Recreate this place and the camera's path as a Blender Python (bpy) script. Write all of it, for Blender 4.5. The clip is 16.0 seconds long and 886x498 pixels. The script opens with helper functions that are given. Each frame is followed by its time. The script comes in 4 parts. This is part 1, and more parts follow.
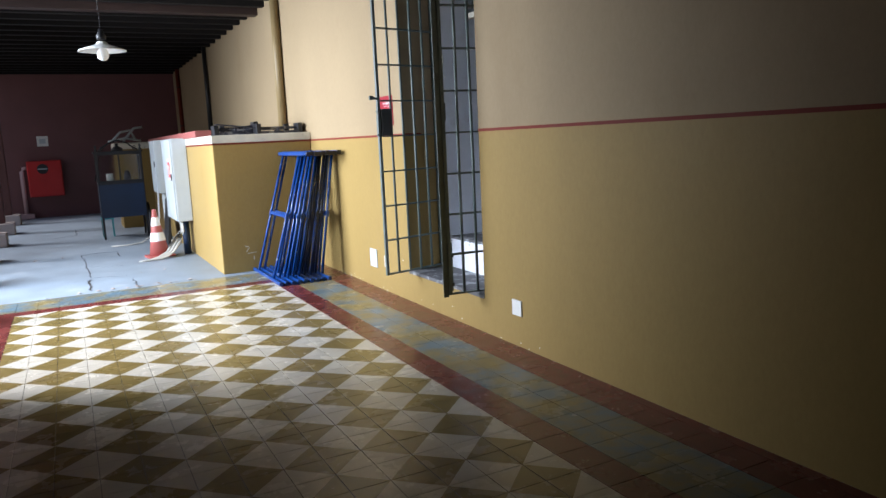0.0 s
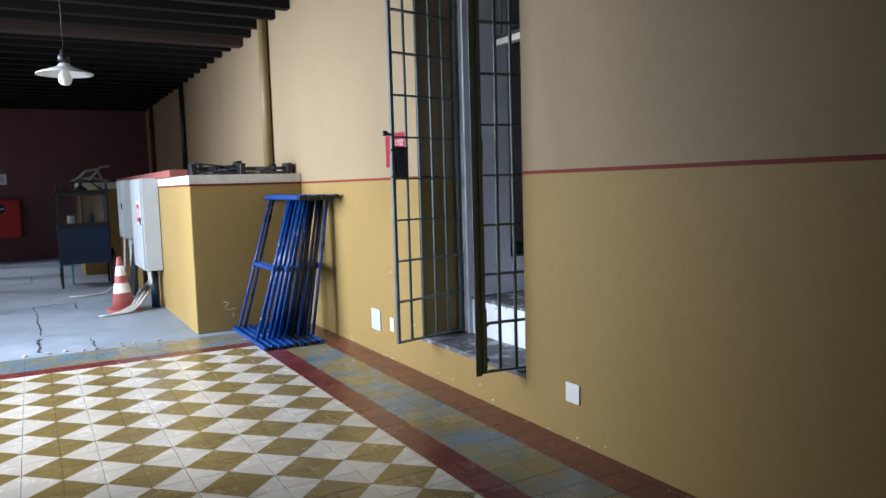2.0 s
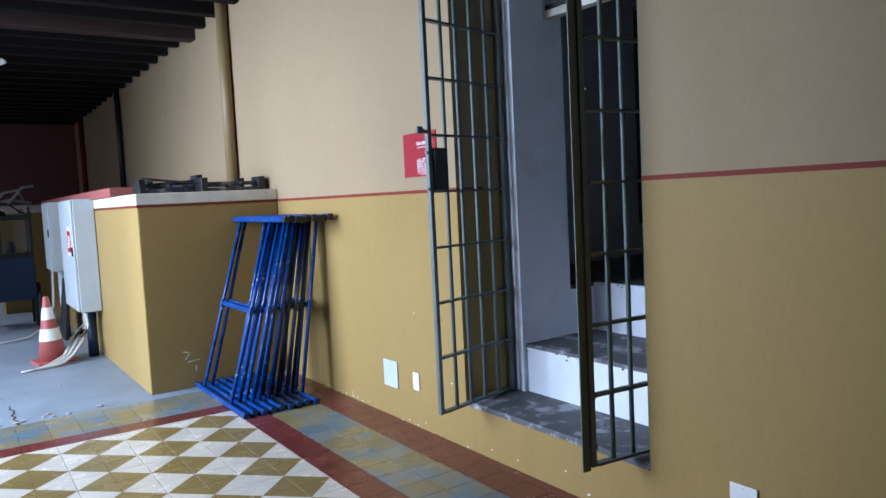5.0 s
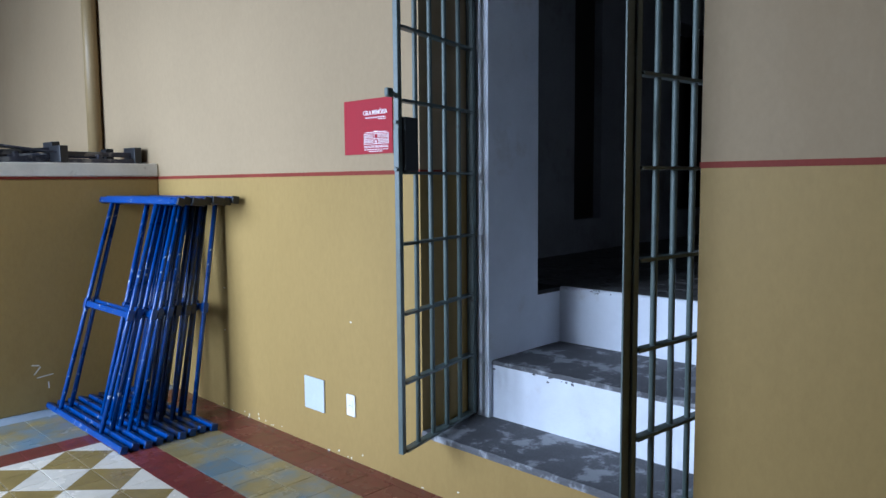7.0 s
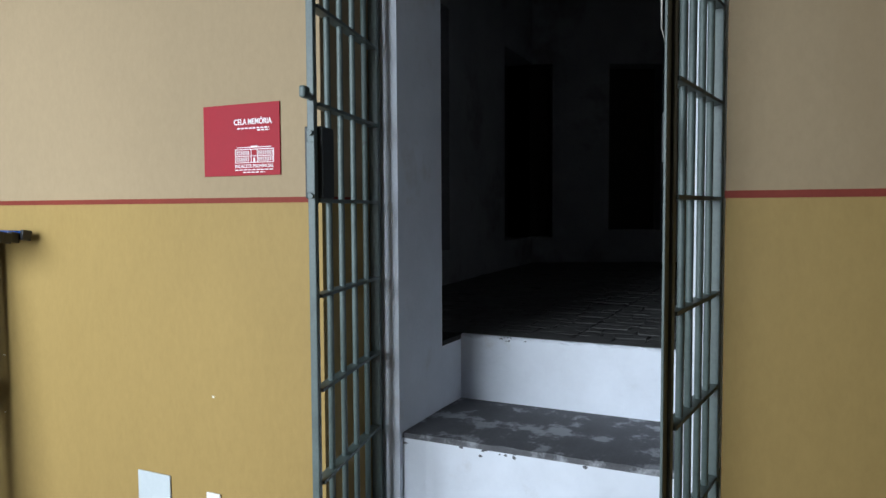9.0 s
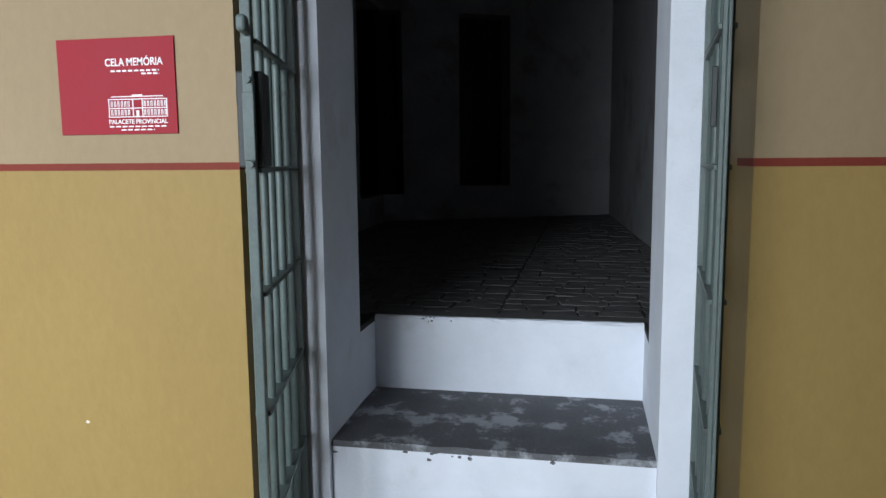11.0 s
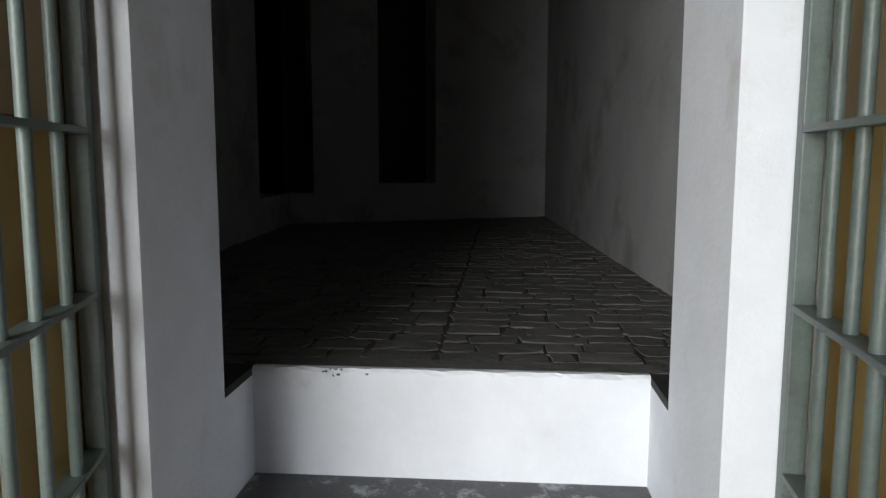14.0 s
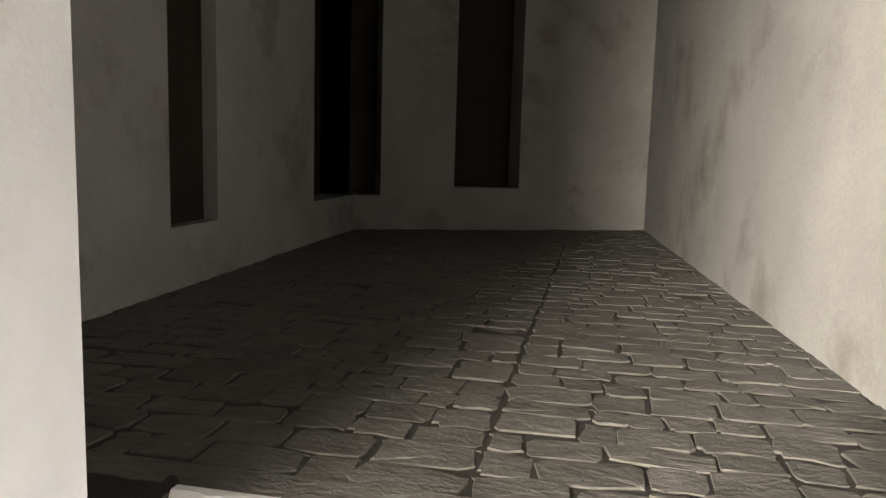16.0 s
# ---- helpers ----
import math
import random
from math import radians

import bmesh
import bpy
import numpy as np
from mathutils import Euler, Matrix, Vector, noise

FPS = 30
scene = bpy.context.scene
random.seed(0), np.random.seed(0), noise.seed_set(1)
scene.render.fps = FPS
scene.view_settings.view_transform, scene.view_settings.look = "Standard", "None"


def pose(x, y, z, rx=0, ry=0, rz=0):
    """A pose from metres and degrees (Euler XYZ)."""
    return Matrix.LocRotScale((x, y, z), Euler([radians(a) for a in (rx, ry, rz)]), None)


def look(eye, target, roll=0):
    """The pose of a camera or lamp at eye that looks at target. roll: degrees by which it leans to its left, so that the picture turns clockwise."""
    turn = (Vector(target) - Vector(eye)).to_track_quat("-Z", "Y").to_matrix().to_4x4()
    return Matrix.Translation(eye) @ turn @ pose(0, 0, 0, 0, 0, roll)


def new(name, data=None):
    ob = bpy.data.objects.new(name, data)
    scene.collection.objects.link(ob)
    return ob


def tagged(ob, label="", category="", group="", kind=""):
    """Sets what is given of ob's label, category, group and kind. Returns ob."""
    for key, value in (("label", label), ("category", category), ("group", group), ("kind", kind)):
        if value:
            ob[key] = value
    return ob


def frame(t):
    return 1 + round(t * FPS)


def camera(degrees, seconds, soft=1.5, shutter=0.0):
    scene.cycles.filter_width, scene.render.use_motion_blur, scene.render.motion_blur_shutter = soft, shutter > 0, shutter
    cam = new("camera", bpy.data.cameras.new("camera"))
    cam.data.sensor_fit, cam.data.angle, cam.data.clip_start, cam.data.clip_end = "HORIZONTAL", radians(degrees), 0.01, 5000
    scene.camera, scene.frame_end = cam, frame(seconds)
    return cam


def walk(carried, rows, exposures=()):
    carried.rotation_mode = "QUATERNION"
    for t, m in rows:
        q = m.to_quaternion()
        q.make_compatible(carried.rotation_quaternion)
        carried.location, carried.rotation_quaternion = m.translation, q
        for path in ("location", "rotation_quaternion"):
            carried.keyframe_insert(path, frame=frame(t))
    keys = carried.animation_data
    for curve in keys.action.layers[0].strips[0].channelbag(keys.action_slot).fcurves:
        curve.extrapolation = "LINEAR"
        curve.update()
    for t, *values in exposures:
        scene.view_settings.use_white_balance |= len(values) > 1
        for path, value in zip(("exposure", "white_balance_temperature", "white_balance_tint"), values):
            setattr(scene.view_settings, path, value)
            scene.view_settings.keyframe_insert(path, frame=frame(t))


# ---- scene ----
cam = camera(62.7, 16.0)
PATH = [
    (0, (-0.159, 0.812, 1.604), (0.737, 2.574, 1.3), -2.7),
    (0.5, (-0.11, 1.13, 1.56), (0.739, 2.934, 1.41), -1.0),
    (1, (-0.068, 1.427, 1.627), (0.786, 3.225, 1.427), -0.6),
    (1.5, (-0.016, 1.732, 1.569), (0.919, 3.493, 1.411), -0.2),
    (2, (-0.027, 1.971, 1.592), (0.951, 3.706, 1.412), -1.6),
    (2.5, (0.034, 2.317, 1.608), (1.038, 4.041, 1.466), -1.0),
    (3, (0.098, 2.567, 1.612), (1.053, 4.317, 1.447), -0.1),
    (3.5, (0.133, 2.836, 1.574), (1.143, 4.559, 1.468), -0.0),
    (3.7, (0.147, 2.952, 1.597), (1.166, 4.67, 1.493), -1.0),
    (5.8, (0.137, 4.024, 1.616), (1.343, 5.608, 1.418), -1.2),
    (6, (0.122, 4.138, 1.619), (1.355, 5.698, 1.401), -0.5),
    (6.5, (0.166, 4.405, 1.604), (1.47, 5.915, 1.473), -1.5),
    (7, (0.232, 4.661, 1.592), (1.653, 6.056, 1.409), -0.5),
    (7.5, (0.264, 4.955, 1.597), (1.85, 6.163, 1.442), -1.8),
    (8, (0.344, 5.172, 1.585), (1.997, 6.286, 1.421), -2.4),
    (8.2, (0.381, 5.287, 1.578), (2.076, 6.342, 1.453), -2.0),
    (10.3, (0.525, 6.07, 1.67), (2.402, 6.734, 1.481), -0.2),
    (10.5, (0.574, 6.153, 1.649), (2.475, 6.761, 1.518), -1.5),
    (11, (0.709, 6.279, 1.662), (2.657, 6.657, 1.415), -0.5),
    (11.5, (0.791, 6.488, 1.649), (2.778, 6.614, 1.459), -0.5),
    (12, (0.889, 6.57, 1.643), (2.887, 6.561, 1.552), 3.1),
    (12.5, (1.084, 6.579, 1.622), (3.064, 6.737, 1.386), 1.9),
    (13, (1.328, 6.532, 1.635), (3.309, 6.708, 1.422), -0.2),
    (13.5, (1.54, 6.477, 1.563), (3.525, 6.625, 1.367), -1.0),
    (14, (1.74, 6.457, 1.579), (3.719, 6.615, 1.337), 0.1),
    (14.5, (1.958, 6.44, 1.538), (3.908, 6.777, 1.248), 0.4),
    (15, (2.204, 6.38, 1.568), (4.143, 6.799, 1.316), 1.6),
    (15.2, (2.304, 6.358, 1.552), (4.227, 6.822, 1.255), 1.1),
    (15.5, (2.455, 6.36, 1.55), (4.386, 6.826, 1.296), 1.2),
    (15.6, (2.476, 6.372, 1.547), (4.404, 6.838, 1.294), 1.5),
    (15.8, (2.59, 6.395, 1.592), (4.52, 6.856, 1.33), 1.6),
    (16, (2.645, 6.438, 1.6), (4.588, 6.843, 1.352), 1.6),
]
EXPOSURES = [(0, -0.55, 6000, 14), (1, -0.72, 5900, 15), (2.5, -0.95, 5800, 15), (3.7, -1.05, 5600, 15), (6.5, -1.15, 5100, 15), (7, -1.2, 5200, 13), (8, -1.2, 5700, 9), (10.5, -1.38, 6200, 10), (12, -1.3, 6250, 11), (14.5, -0.72, 7600, 12), (15.4, -0.18, 8100, 13), (15.7, 0.45, 8500, 14), (16, 1.65, 9400, 14)]
walk(cam, [(t, look(eye, target, roll)) for t, eye, target, roll in PATH], EXPOSURES)

# ---- light ----
world = bpy.data.worlds.new("world")
scene.world = world
world.use_nodes = True
wn, wl = world.node_tree.nodes, world.node_tree.links
sky = wn.new("ShaderNodeTexSky")
sky.sky_type = "NISHITA"
sky.sun_disc = False
sky.sun_elevation = radians(46)
sky.sun_rotation = radians(-69)
sky.air_density, sky.dust_density, sky.ozone_density = 1.0, 3.0, 1.0
wn["Background"].inputs["Strength"].default_value = 0.15
wl.new(sky.outputs["Color"], wn["Background"].inputs["Color"])
sun = new("sun", bpy.data.lights.new("sun", "SUN"))
sun.data.energy, sun.data.angle, sun.data.color = 5.0, radians(18), (1.0, 0.97, 0.93)
sun.matrix_world = look((-8, 3, 9), (0, 0, 0))
# skylight of the courtyard, in the open side of the gallery
court = new("courtyard_skylight", bpy.data.lights.new("courtyard_skylight", "AREA"))
court.data.shape, court.data.size, court.data.size_y = "RECTANGLE", 4.6, 3.2
court.data.energy, court.data.color, court.data.spread = 800, (0.86, 0.94, 1.0), radians(100)
court.matrix_world = look((-3.8, 9.9, 2.6), (0.2, 9.9, 1.7))

# ---- materials ----


class Nodes:
    def __init__(self, name):
        self.mat = bpy.data.materials.new(name)
        self.mat.use_nodes = True
        self.tree = self.mat.node_tree
        self.bsdf = self.tree.nodes["Principled BSDF"]

    def add(self, kind, **values):
        n = self.tree.nodes.new(kind)
        for k, v in values.items():
            n.inputs[k.replace("_", " ")].default_value = v
        return n

    def link(self, a, b):
        self.tree.links.new(a, b)


def ramp(n, source, stops):
    r = n.tree.nodes.new("ShaderNodeValToRGB")
    while len(r.color_ramp.elements) < len(stops):
        r.color_ramp.elements.new(0.5)
    for e, (p, c) in zip(r.color_ramp.elements, stops):
        e.position, e.color = p, (*c, 1) if len(c) == 3 else c
    n.link(source, r.inputs["Fac"])
    return r.outputs["Color"]


def surface(name, color, rough=0.6, metal=0.0, vary=0.15, scale=3.0, fine=60.0, bump=0.15, stain=None, stain_at=(0.55, 0.7), stain_scale=2.0, piece=0.0, spec=0.5, squash=(1, 1, 1)):
    """A paint, plaster, metal or wood: broad and fine variation, stains of a second colour, and fine relief."""
    n = Nodes(name)
    geo = n.tree.nodes.new("ShaderNodeTexCoord")
    mapping = n.tree.nodes.new("ShaderNodeMapping")
    mapping.inputs["Scale"].default_value = squash
    if piece:
        # neighbouring pieces share one broad pattern
        place = n.tree.nodes.new("ShaderNodeNewGeometry")
        n.link(place.outputs["Position"], mapping.inputs["Vector"])
    else:
        n.link(geo.outputs["Object"], mapping.inputs["Vector"])
    at = mapping.outputs["Vector"]
    broad = n.add("ShaderNodeTexNoise", Scale=scale, Detail=5.0, Roughness=0.6)
    grain = n.add("ShaderNodeTexNoise", Scale=fine, Detail=4.0, Roughness=0.7)
    for t in (broad, grain):
        n.link(at, t.inputs["Vector"])
    lo = tuple(c * (1 - vary) for c in color)
    hi = tuple(min(1, c * (1 + vary)) for c in color)
    col = ramp(n, broad.outputs["Fac"], [(0.3, lo), (0.7, hi)])
    mix = n.tree.nodes.new("ShaderNodeMix")
    mix.data_type, mix.blend_type = "RGBA", "OVERLAY"
    mix.inputs["Factor"].default_value = min(0.6, vary * 1.5)
    n.link(col, mix.inputs[6])
    n.link(grain.outputs["Fac"], mix.inputs[7])
    col = mix.outputs[2]
    if stain:
        spots = n.add("ShaderNodeTexNoise", Scale=stain_scale, Detail=8.0, Roughness=0.65)
        n.link(at, spots.inputs["Vector"])
        fac = ramp(n, spots.outputs["Fac"], [(stain_at[0], (0, 0, 0)), (stain_at[1], (1, 1, 1))])
        m2 = n.tree.nodes.new("ShaderNodeMix")
        m2.data_type = "RGBA"
        n.link(fac, m2.inputs["Factor"])
        n.link(col, m2.inputs[6])
        m2.inputs[7].default_value = (*stain, 1)
        col = m2.outputs[2]
    if piece:
        info = n.tree.nodes.new("ShaderNodeObjectInfo")
        hsv = n.tree.nodes.new("ShaderNodeHueSaturation")
        span = n.tree.nodes.new("ShaderNodeMapRange")
        span.inputs["To Min"].default_value, span.inputs["To Max"].default_value = 1 - piece, 1 + piece
        n.link(info.outputs["Random"], span.inputs["Value"])
        n.link(span.outputs["Result"], hsv.inputs["Value"])
        n.link(col, hsv.inputs["Color"])
        col = hsv.outputs["Color"]
    n.link(col, n.bsdf.inputs["Base Color"])
    n.bsdf.inputs["Metallic"].default_value = metal
    n.bsdf.inputs["Specular IOR Level"].default_value = spec
    rr = n.tree.nodes.new("ShaderNodeMapRange")
    rr.inputs["To Min"].default_value, rr.inputs["To Max"].default_value = max(0.02, rough - 0.12), min(1, rough + 0.12)
    n.link(broad.outputs["Fac"], rr.inputs["Value"])
    n.link(rr.outputs["Result"], n.bsdf.inputs["Roughness"])
    if bump:
        b = n.add("ShaderNodeBump", Strength=bump, Distance=0.01)
        n.link(grain.outputs["Fac"], b.inputs["Height"])
        n.link(b.outputs["Normal"], n.bsdf.inputs["Normal"])
    return n.mat


CREAM = surface("cream_paint", (0.335, 0.25, 0.148), 0.6, vary=0.07, scale=0.7, fine=40, bump=0.08, stain=(0.29, 0.208, 0.116), stain_at=(0.56, 0.8), stain_scale=0.9, squash=(1, 1, 0.6), spec=0.12)
OCHRE = surface("ochre_paint", (0.325, 0.22, 0.076), 0.5, vary=0.08, scale=0.7, fine=40, bump=0.08, stain=(0.28, 0.183, 0.06), stain_at=(0.56, 0.8), stain_scale=1.1, squash=(1, 1, 0.5), spec=0.15)
STRIPE = surface("stripe_paint", (0.19, 0.035, 0.022), 0.6, spec=0.15, vary=0.1, bump=0.05)
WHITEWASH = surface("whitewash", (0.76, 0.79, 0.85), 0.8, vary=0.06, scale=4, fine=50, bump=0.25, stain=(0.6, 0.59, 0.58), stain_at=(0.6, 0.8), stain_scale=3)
# the same whitewash with the cell's gloom put into its colour, plus stains
CELLWASH_SHADED = surface("cell_whitewash_shaded", (0.34, 0.34, 0.345), 0.85, vary=0.12, scale=2, fine=50, bump=0.25, stain=(0.15, 0.13, 0.115), stain_at=(0.55, 0.75), stain_scale=1.1)
CEMENT = surface("worn_cement", (0.11, 0.11, 0.118), 0.75, vary=0.25, scale=5, fine=80, bump=0.3, stain=(0.36, 0.37, 0.39), stain_at=(0.53, 0.6), stain_scale=5)
CONCRETE = surface("grey_floor_paint", (0.235, 0.285, 0.34), 0.5, vary=0.15, scale=2, fine=60, bump=0.15, stain=(0.32, 0.36, 0.4), stain_at=(0.6, 0.7), stain_scale=1.5)
STONE = surface("dark_stone", (0.1, 0.097, 0.094), 0.85, vary=0.3, scale=11, fine=28, bump=1.0, piece=0.14, squash=(1.6, 0.7, 1))
JOINT = surface("stone_joint", (0.028, 0.026, 0.025), 0.95, vary=0.3, bump=0.4)
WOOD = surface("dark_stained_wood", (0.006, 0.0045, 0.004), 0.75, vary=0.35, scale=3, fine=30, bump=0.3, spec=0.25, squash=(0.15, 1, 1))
MAROON = surface("maroon_paint", (0.17, 0.07, 0.07), 0.5, vary=0.1, scale=1, bump=0.1)
IRON = surface("green_grey_iron_paint", (0.1, 0.13, 0.122), 0.45, vary=0.2, scale=8, fine=90, bump=0.15, stain=(0.06, 0.05, 0.045), stain_at=(0.66, 0.72), stain_scale=14)
IRON_DARK = surface("dark_iron", (0.03, 0.035, 0.035), 0.5, vary=0.2, bump=0.1)
# shaded copy of the bed enamel, with grime, for frames deep in the stack
BLUE_SHADED = surface("grimy_blue_enamel_in_shade", (0.003, 0.016, 0.07), 0.35, vary=0.25, scale=6, bump=0.08, stain=(0.012, 0.014, 0.02), stain_at=(0.45, 0.55), stain_scale=12)
# pale flecks serve as scuffs and as painted highlights on the tubes
BLUE = surface("blue_enamel", (0.005, 0.045, 0.21), 0.3, vary=0.2, scale=6, bump=0.08, stain=(0.42, 0.46, 0.52), stain_at=(0.62, 0.66), stain_scale=26)
RED = surface("red_enamel", (0.55, 0.02, 0.02), 0.35, vary=0.08, bump=0.03)
WHITE_PLASTIC = surface("white_plastic", (0.78, 0.77, 0.73), 0.4, vary=0.03, bump=0.0)
PANEL_GREY = surface("light_grey_enamel", (0.5, 0.54, 0.55), 0.4, vary=0.06, bump=0.03)
TILE_WHITE = surface("cream_cement_tile", (0.66, 0.62, 0.53), 0.26, vary=0.1, scale=4, fine=70, bump=0.1, stain=(0.42, 0.38, 0.29), stain_at=(0.58, 0.75), stain_scale=2, piece=0.06)
TILE_OLIVE = surface("olive_cement_tile", (0.25, 0.185, 0.065), 0.26, vary=0.12, scale=4, fine=70, bump=0.1, stain=(0.2, 0.15, 0.08), stain_at=(0.56, 0.75), stain_scale=2, piece=0.08)
TILE_RED = surface("red_cement_tile", (0.15, 0.035, 0.03), 0.26, vary=0.15, scale=4, fine=70, bump=0.1, piece=0.1)
TILE_BLUE = surface("mottled_cement_tile", (0.27, 0.22, 0.1), 0.26, vary=0.2, scale=1.7, fine=70, bump=0.1, stain=(0.14, 0.21, 0.26), stain_at=(0.42, 0.6), stain_scale=2.2, piece=0.12)

GROUT = surface("tile_grout", (0.13, 0.12, 0.1), 0.9, vary=0.2, bump=0.2)
PAVING = surface("courtyard_paving", (0.3, 0.29, 0.27), 0.8, vary=0.2, scale=1.5, bump=0.2)
WOOD_RED = surface("reddish_wood", (0.03, 0.015, 0.012), 0.6, vary=0.3, scale=3, fine=30, bump=0.2, squash=(0.15, 1, 1))
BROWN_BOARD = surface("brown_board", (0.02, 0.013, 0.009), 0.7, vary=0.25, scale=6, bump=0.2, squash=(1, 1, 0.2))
ORANGE = surface("faded_orange_plastic", (0.4, 0.1, 0.085), 0.5, vary=0.1, bump=0.04)
CABLE = surface("grey_white_cable", (0.55, 0.54, 0.5), 0.45, vary=0.08, bump=0.0)
CART_BLUE = surface("navy_paint", (0.006, 0.022, 0.06), 0.45, vary=0.15, bump=0.05)
BLACK = surface("black_paint", (0.015, 0.015, 0.017), 0.45, vary=0.2, bump=0.05)
JUNK = surface("dusty_dark_metal", (0.045, 0.045, 0.06), 0.5, metal=0.2, vary=0.3, scale=7, bump=0.2, stain=(0.22, 0.21, 0.2), stain_at=(0.55, 0.65), stain_scale=9)
ENAMEL = surface("white_enamel", (0.8, 0.8, 0.77), 0.25, vary=0.03, bump=0.0)
SIGN_RED = surface("sign_red", (0.3, 0.016, 0.026), 0.6, vary=0.05, bump=0.0, spec=0.25)
SIGN_WHITE = surface("sign_white", (0.82, 0.8, 0.8), 0.4, vary=0.02, bump=0.0)
PINK_PIPE = surface("faded_pink_paint", (0.5, 0.33, 0.32), 0.5, vary=0.1, bump=0.05)
POST_PAINT = surface("post_paint", (0.1, 0.035, 0.032), 0.5, vary=0.15, bump=0.1)
PLINTH = surface("plinth_plaster", (0.42, 0.36, 0.34), 0.7, vary=0.15, bump=0.2)
CAP_WHITE = surface("cap_whitewash", (0.66, 0.62, 0.52), 0.7, vary=0.1, scale=5, bump=0.15, stain=(0.3, 0.26, 0.2), stain_at=(0.62, 0.7), stain_scale=6)
PLASTER_CHIP = surface("bare_plaster", (0.7, 0.67, 0.58), 0.8, vary=0.1, bump=0.2)
TEAL = surface("teal_plastic", (0.1, 0.42, 0.45), 0.4, vary=0.05, bump=0.0)
BROWN_PIPE = surface("tan_pipe_paint", (0.24, 0.17, 0.075), 0.5, vary=0.1, bump=0.05)
FADED_RED = surface("faded_red_paint", (0.34, 0.1, 0.085), 0.6, vary=0.15, bump=0.1)
GLASS = surface("clear_glass", (0.9, 0.95, 0.95), 0.12, vary=0.0, bump=0.0)
GLASS.node_tree.nodes["Principled BSDF"].inputs["Transmission Weight"].default_value = 1.0
# end of the unseen west wall, set by how far daylight should reach
WEST_END = 6.8

# ---- building helpers ----


def box_bm(x0, y0, z0, x1, y1, z1, bevel=0.0):
    bm = bmesh.new()
    bmesh.ops.create_cube(bm, size=1)
    bmesh.ops.transform(bm, verts=bm.verts, matrix=Matrix.Translation(((x0 + x1) / 2, (y0 + y1) / 2, (z0 + z1) / 2)) @ Matrix.Diagonal((x1 - x0, y1 - y0, z1 - z0, 1)))
    if bevel:
        bmesh.ops.bevel(bm, geom=bm.edges[:], offset=bevel, segments=2, affect="EDGES", profile=0.5)
    return bm


def add_box(bm, *a, bevel=0.0):
    b = box_bm(*a, bevel=bevel)
    m = bpy.data.meshes.new("tmp")
    b.to_mesh(m)
    bm.from_mesh(m)
    b.free()
    bpy.data.meshes.remove(m)
    return bm


def tube_bm(points, r, sides=10, bm=None):
    """A round bar along a line of points, capped."""
    bm = bm or bmesh.new()
    pts = [Vector(p) for p in points]
    rings = []
    for i, p in enumerate(pts):
        d = (pts[min(i + 1, len(pts) - 1)] - pts[max(i - 1, 0)]).normalized()
        side = d.cross(Vector((0, 0, 1)) if abs(d.z) < 0.9 else Vector((1, 0, 0))).normalized()
        up = side.cross(d)
        rings.append([bm.verts.new(p + r * (math.cos(a) * side + math.sin(a) * up)) for a in (2 * math.pi * k / sides for k in range(sides))])
    for a, b in zip(rings, rings[1:]):
        for k in range(sides):
            f = bm.faces.new((a[k], a[(k + 1) % sides], b[(k + 1) % sides], b[k]))
            f.smooth = True
    bm.faces.new(rings[0][::-1])
    bm.faces.new(rings[-1])
    return bm


def lathe_bm(profile, sides=32, close=False):
    """A turned body round z from a profile of (radius, height)."""
    bm = bmesh.new()
    rings = [[bm.verts.new((r * math.cos(2 * math.pi * k / sides), r * math.sin(2 * math.pi * k / sides), z)) for k in range(sides)] for r, z in profile]
    for a, b in zip(rings, rings[1:]):
        for k in range(sides):
            f = bm.faces.new((a[k], a[(k + 1) % sides], b[(k + 1) % sides], b[k]))
            f.smooth = True
    if close:
        bm.faces.new(rings[0][::-1])
        bm.faces.new(rings[-1])
    return bm


def mesh_of(name, bm, material):
    bmesh.ops.recalc_face_normals(bm, faces=bm.faces)
    me = bpy.data.meshes.new(name)
    bm.to_mesh(me)
    bm.free()
    for m in material if isinstance(material, (list, tuple)) else [material]:
        me.materials.append(m)
    return me


def part(name, bm, material, parent, label=""):
    ob = new(name, mesh_of(name, bm, material))
    ob.parent = parent
    return tagged(ob, label) if label else ob


def thing(name, m, label, category, group=""):
    ob = new(name)
    ob.matrix_world = m
    ob.empty_display_size = 0.1
    return tagged(ob, label, category, group)


def setting(name, bm, material, label="", category=""):
    return tagged(new(name, mesh_of(name, bm, material)), label, category, kind="structure")


# ---- structure ----
WALL_X, REVEAL_X, STEP_X, RISER_X, CELL_X = 2.76, 3.15, 3.18, 3.82, 3.60
OPEN_Y0, OPEN_Y1, IN_Y0, IN_Y1 = 5.84, 7.30, 6.02, 7.20
SILL_Z, STEP_Z, CELL_Z, STRIPE_Z, LINTEL_Z, CEIL_Z = 0.315, 0.627, 0.957, 1.645, 3.3, 3.87
FAR_Y, BACK_Y, EDGE_Y = 22.6, -4.0, 10.068
TILE, TILE_Y, FIELD_X, FIELD_Y = 0.205, 0.2004, 1.872, 9.266


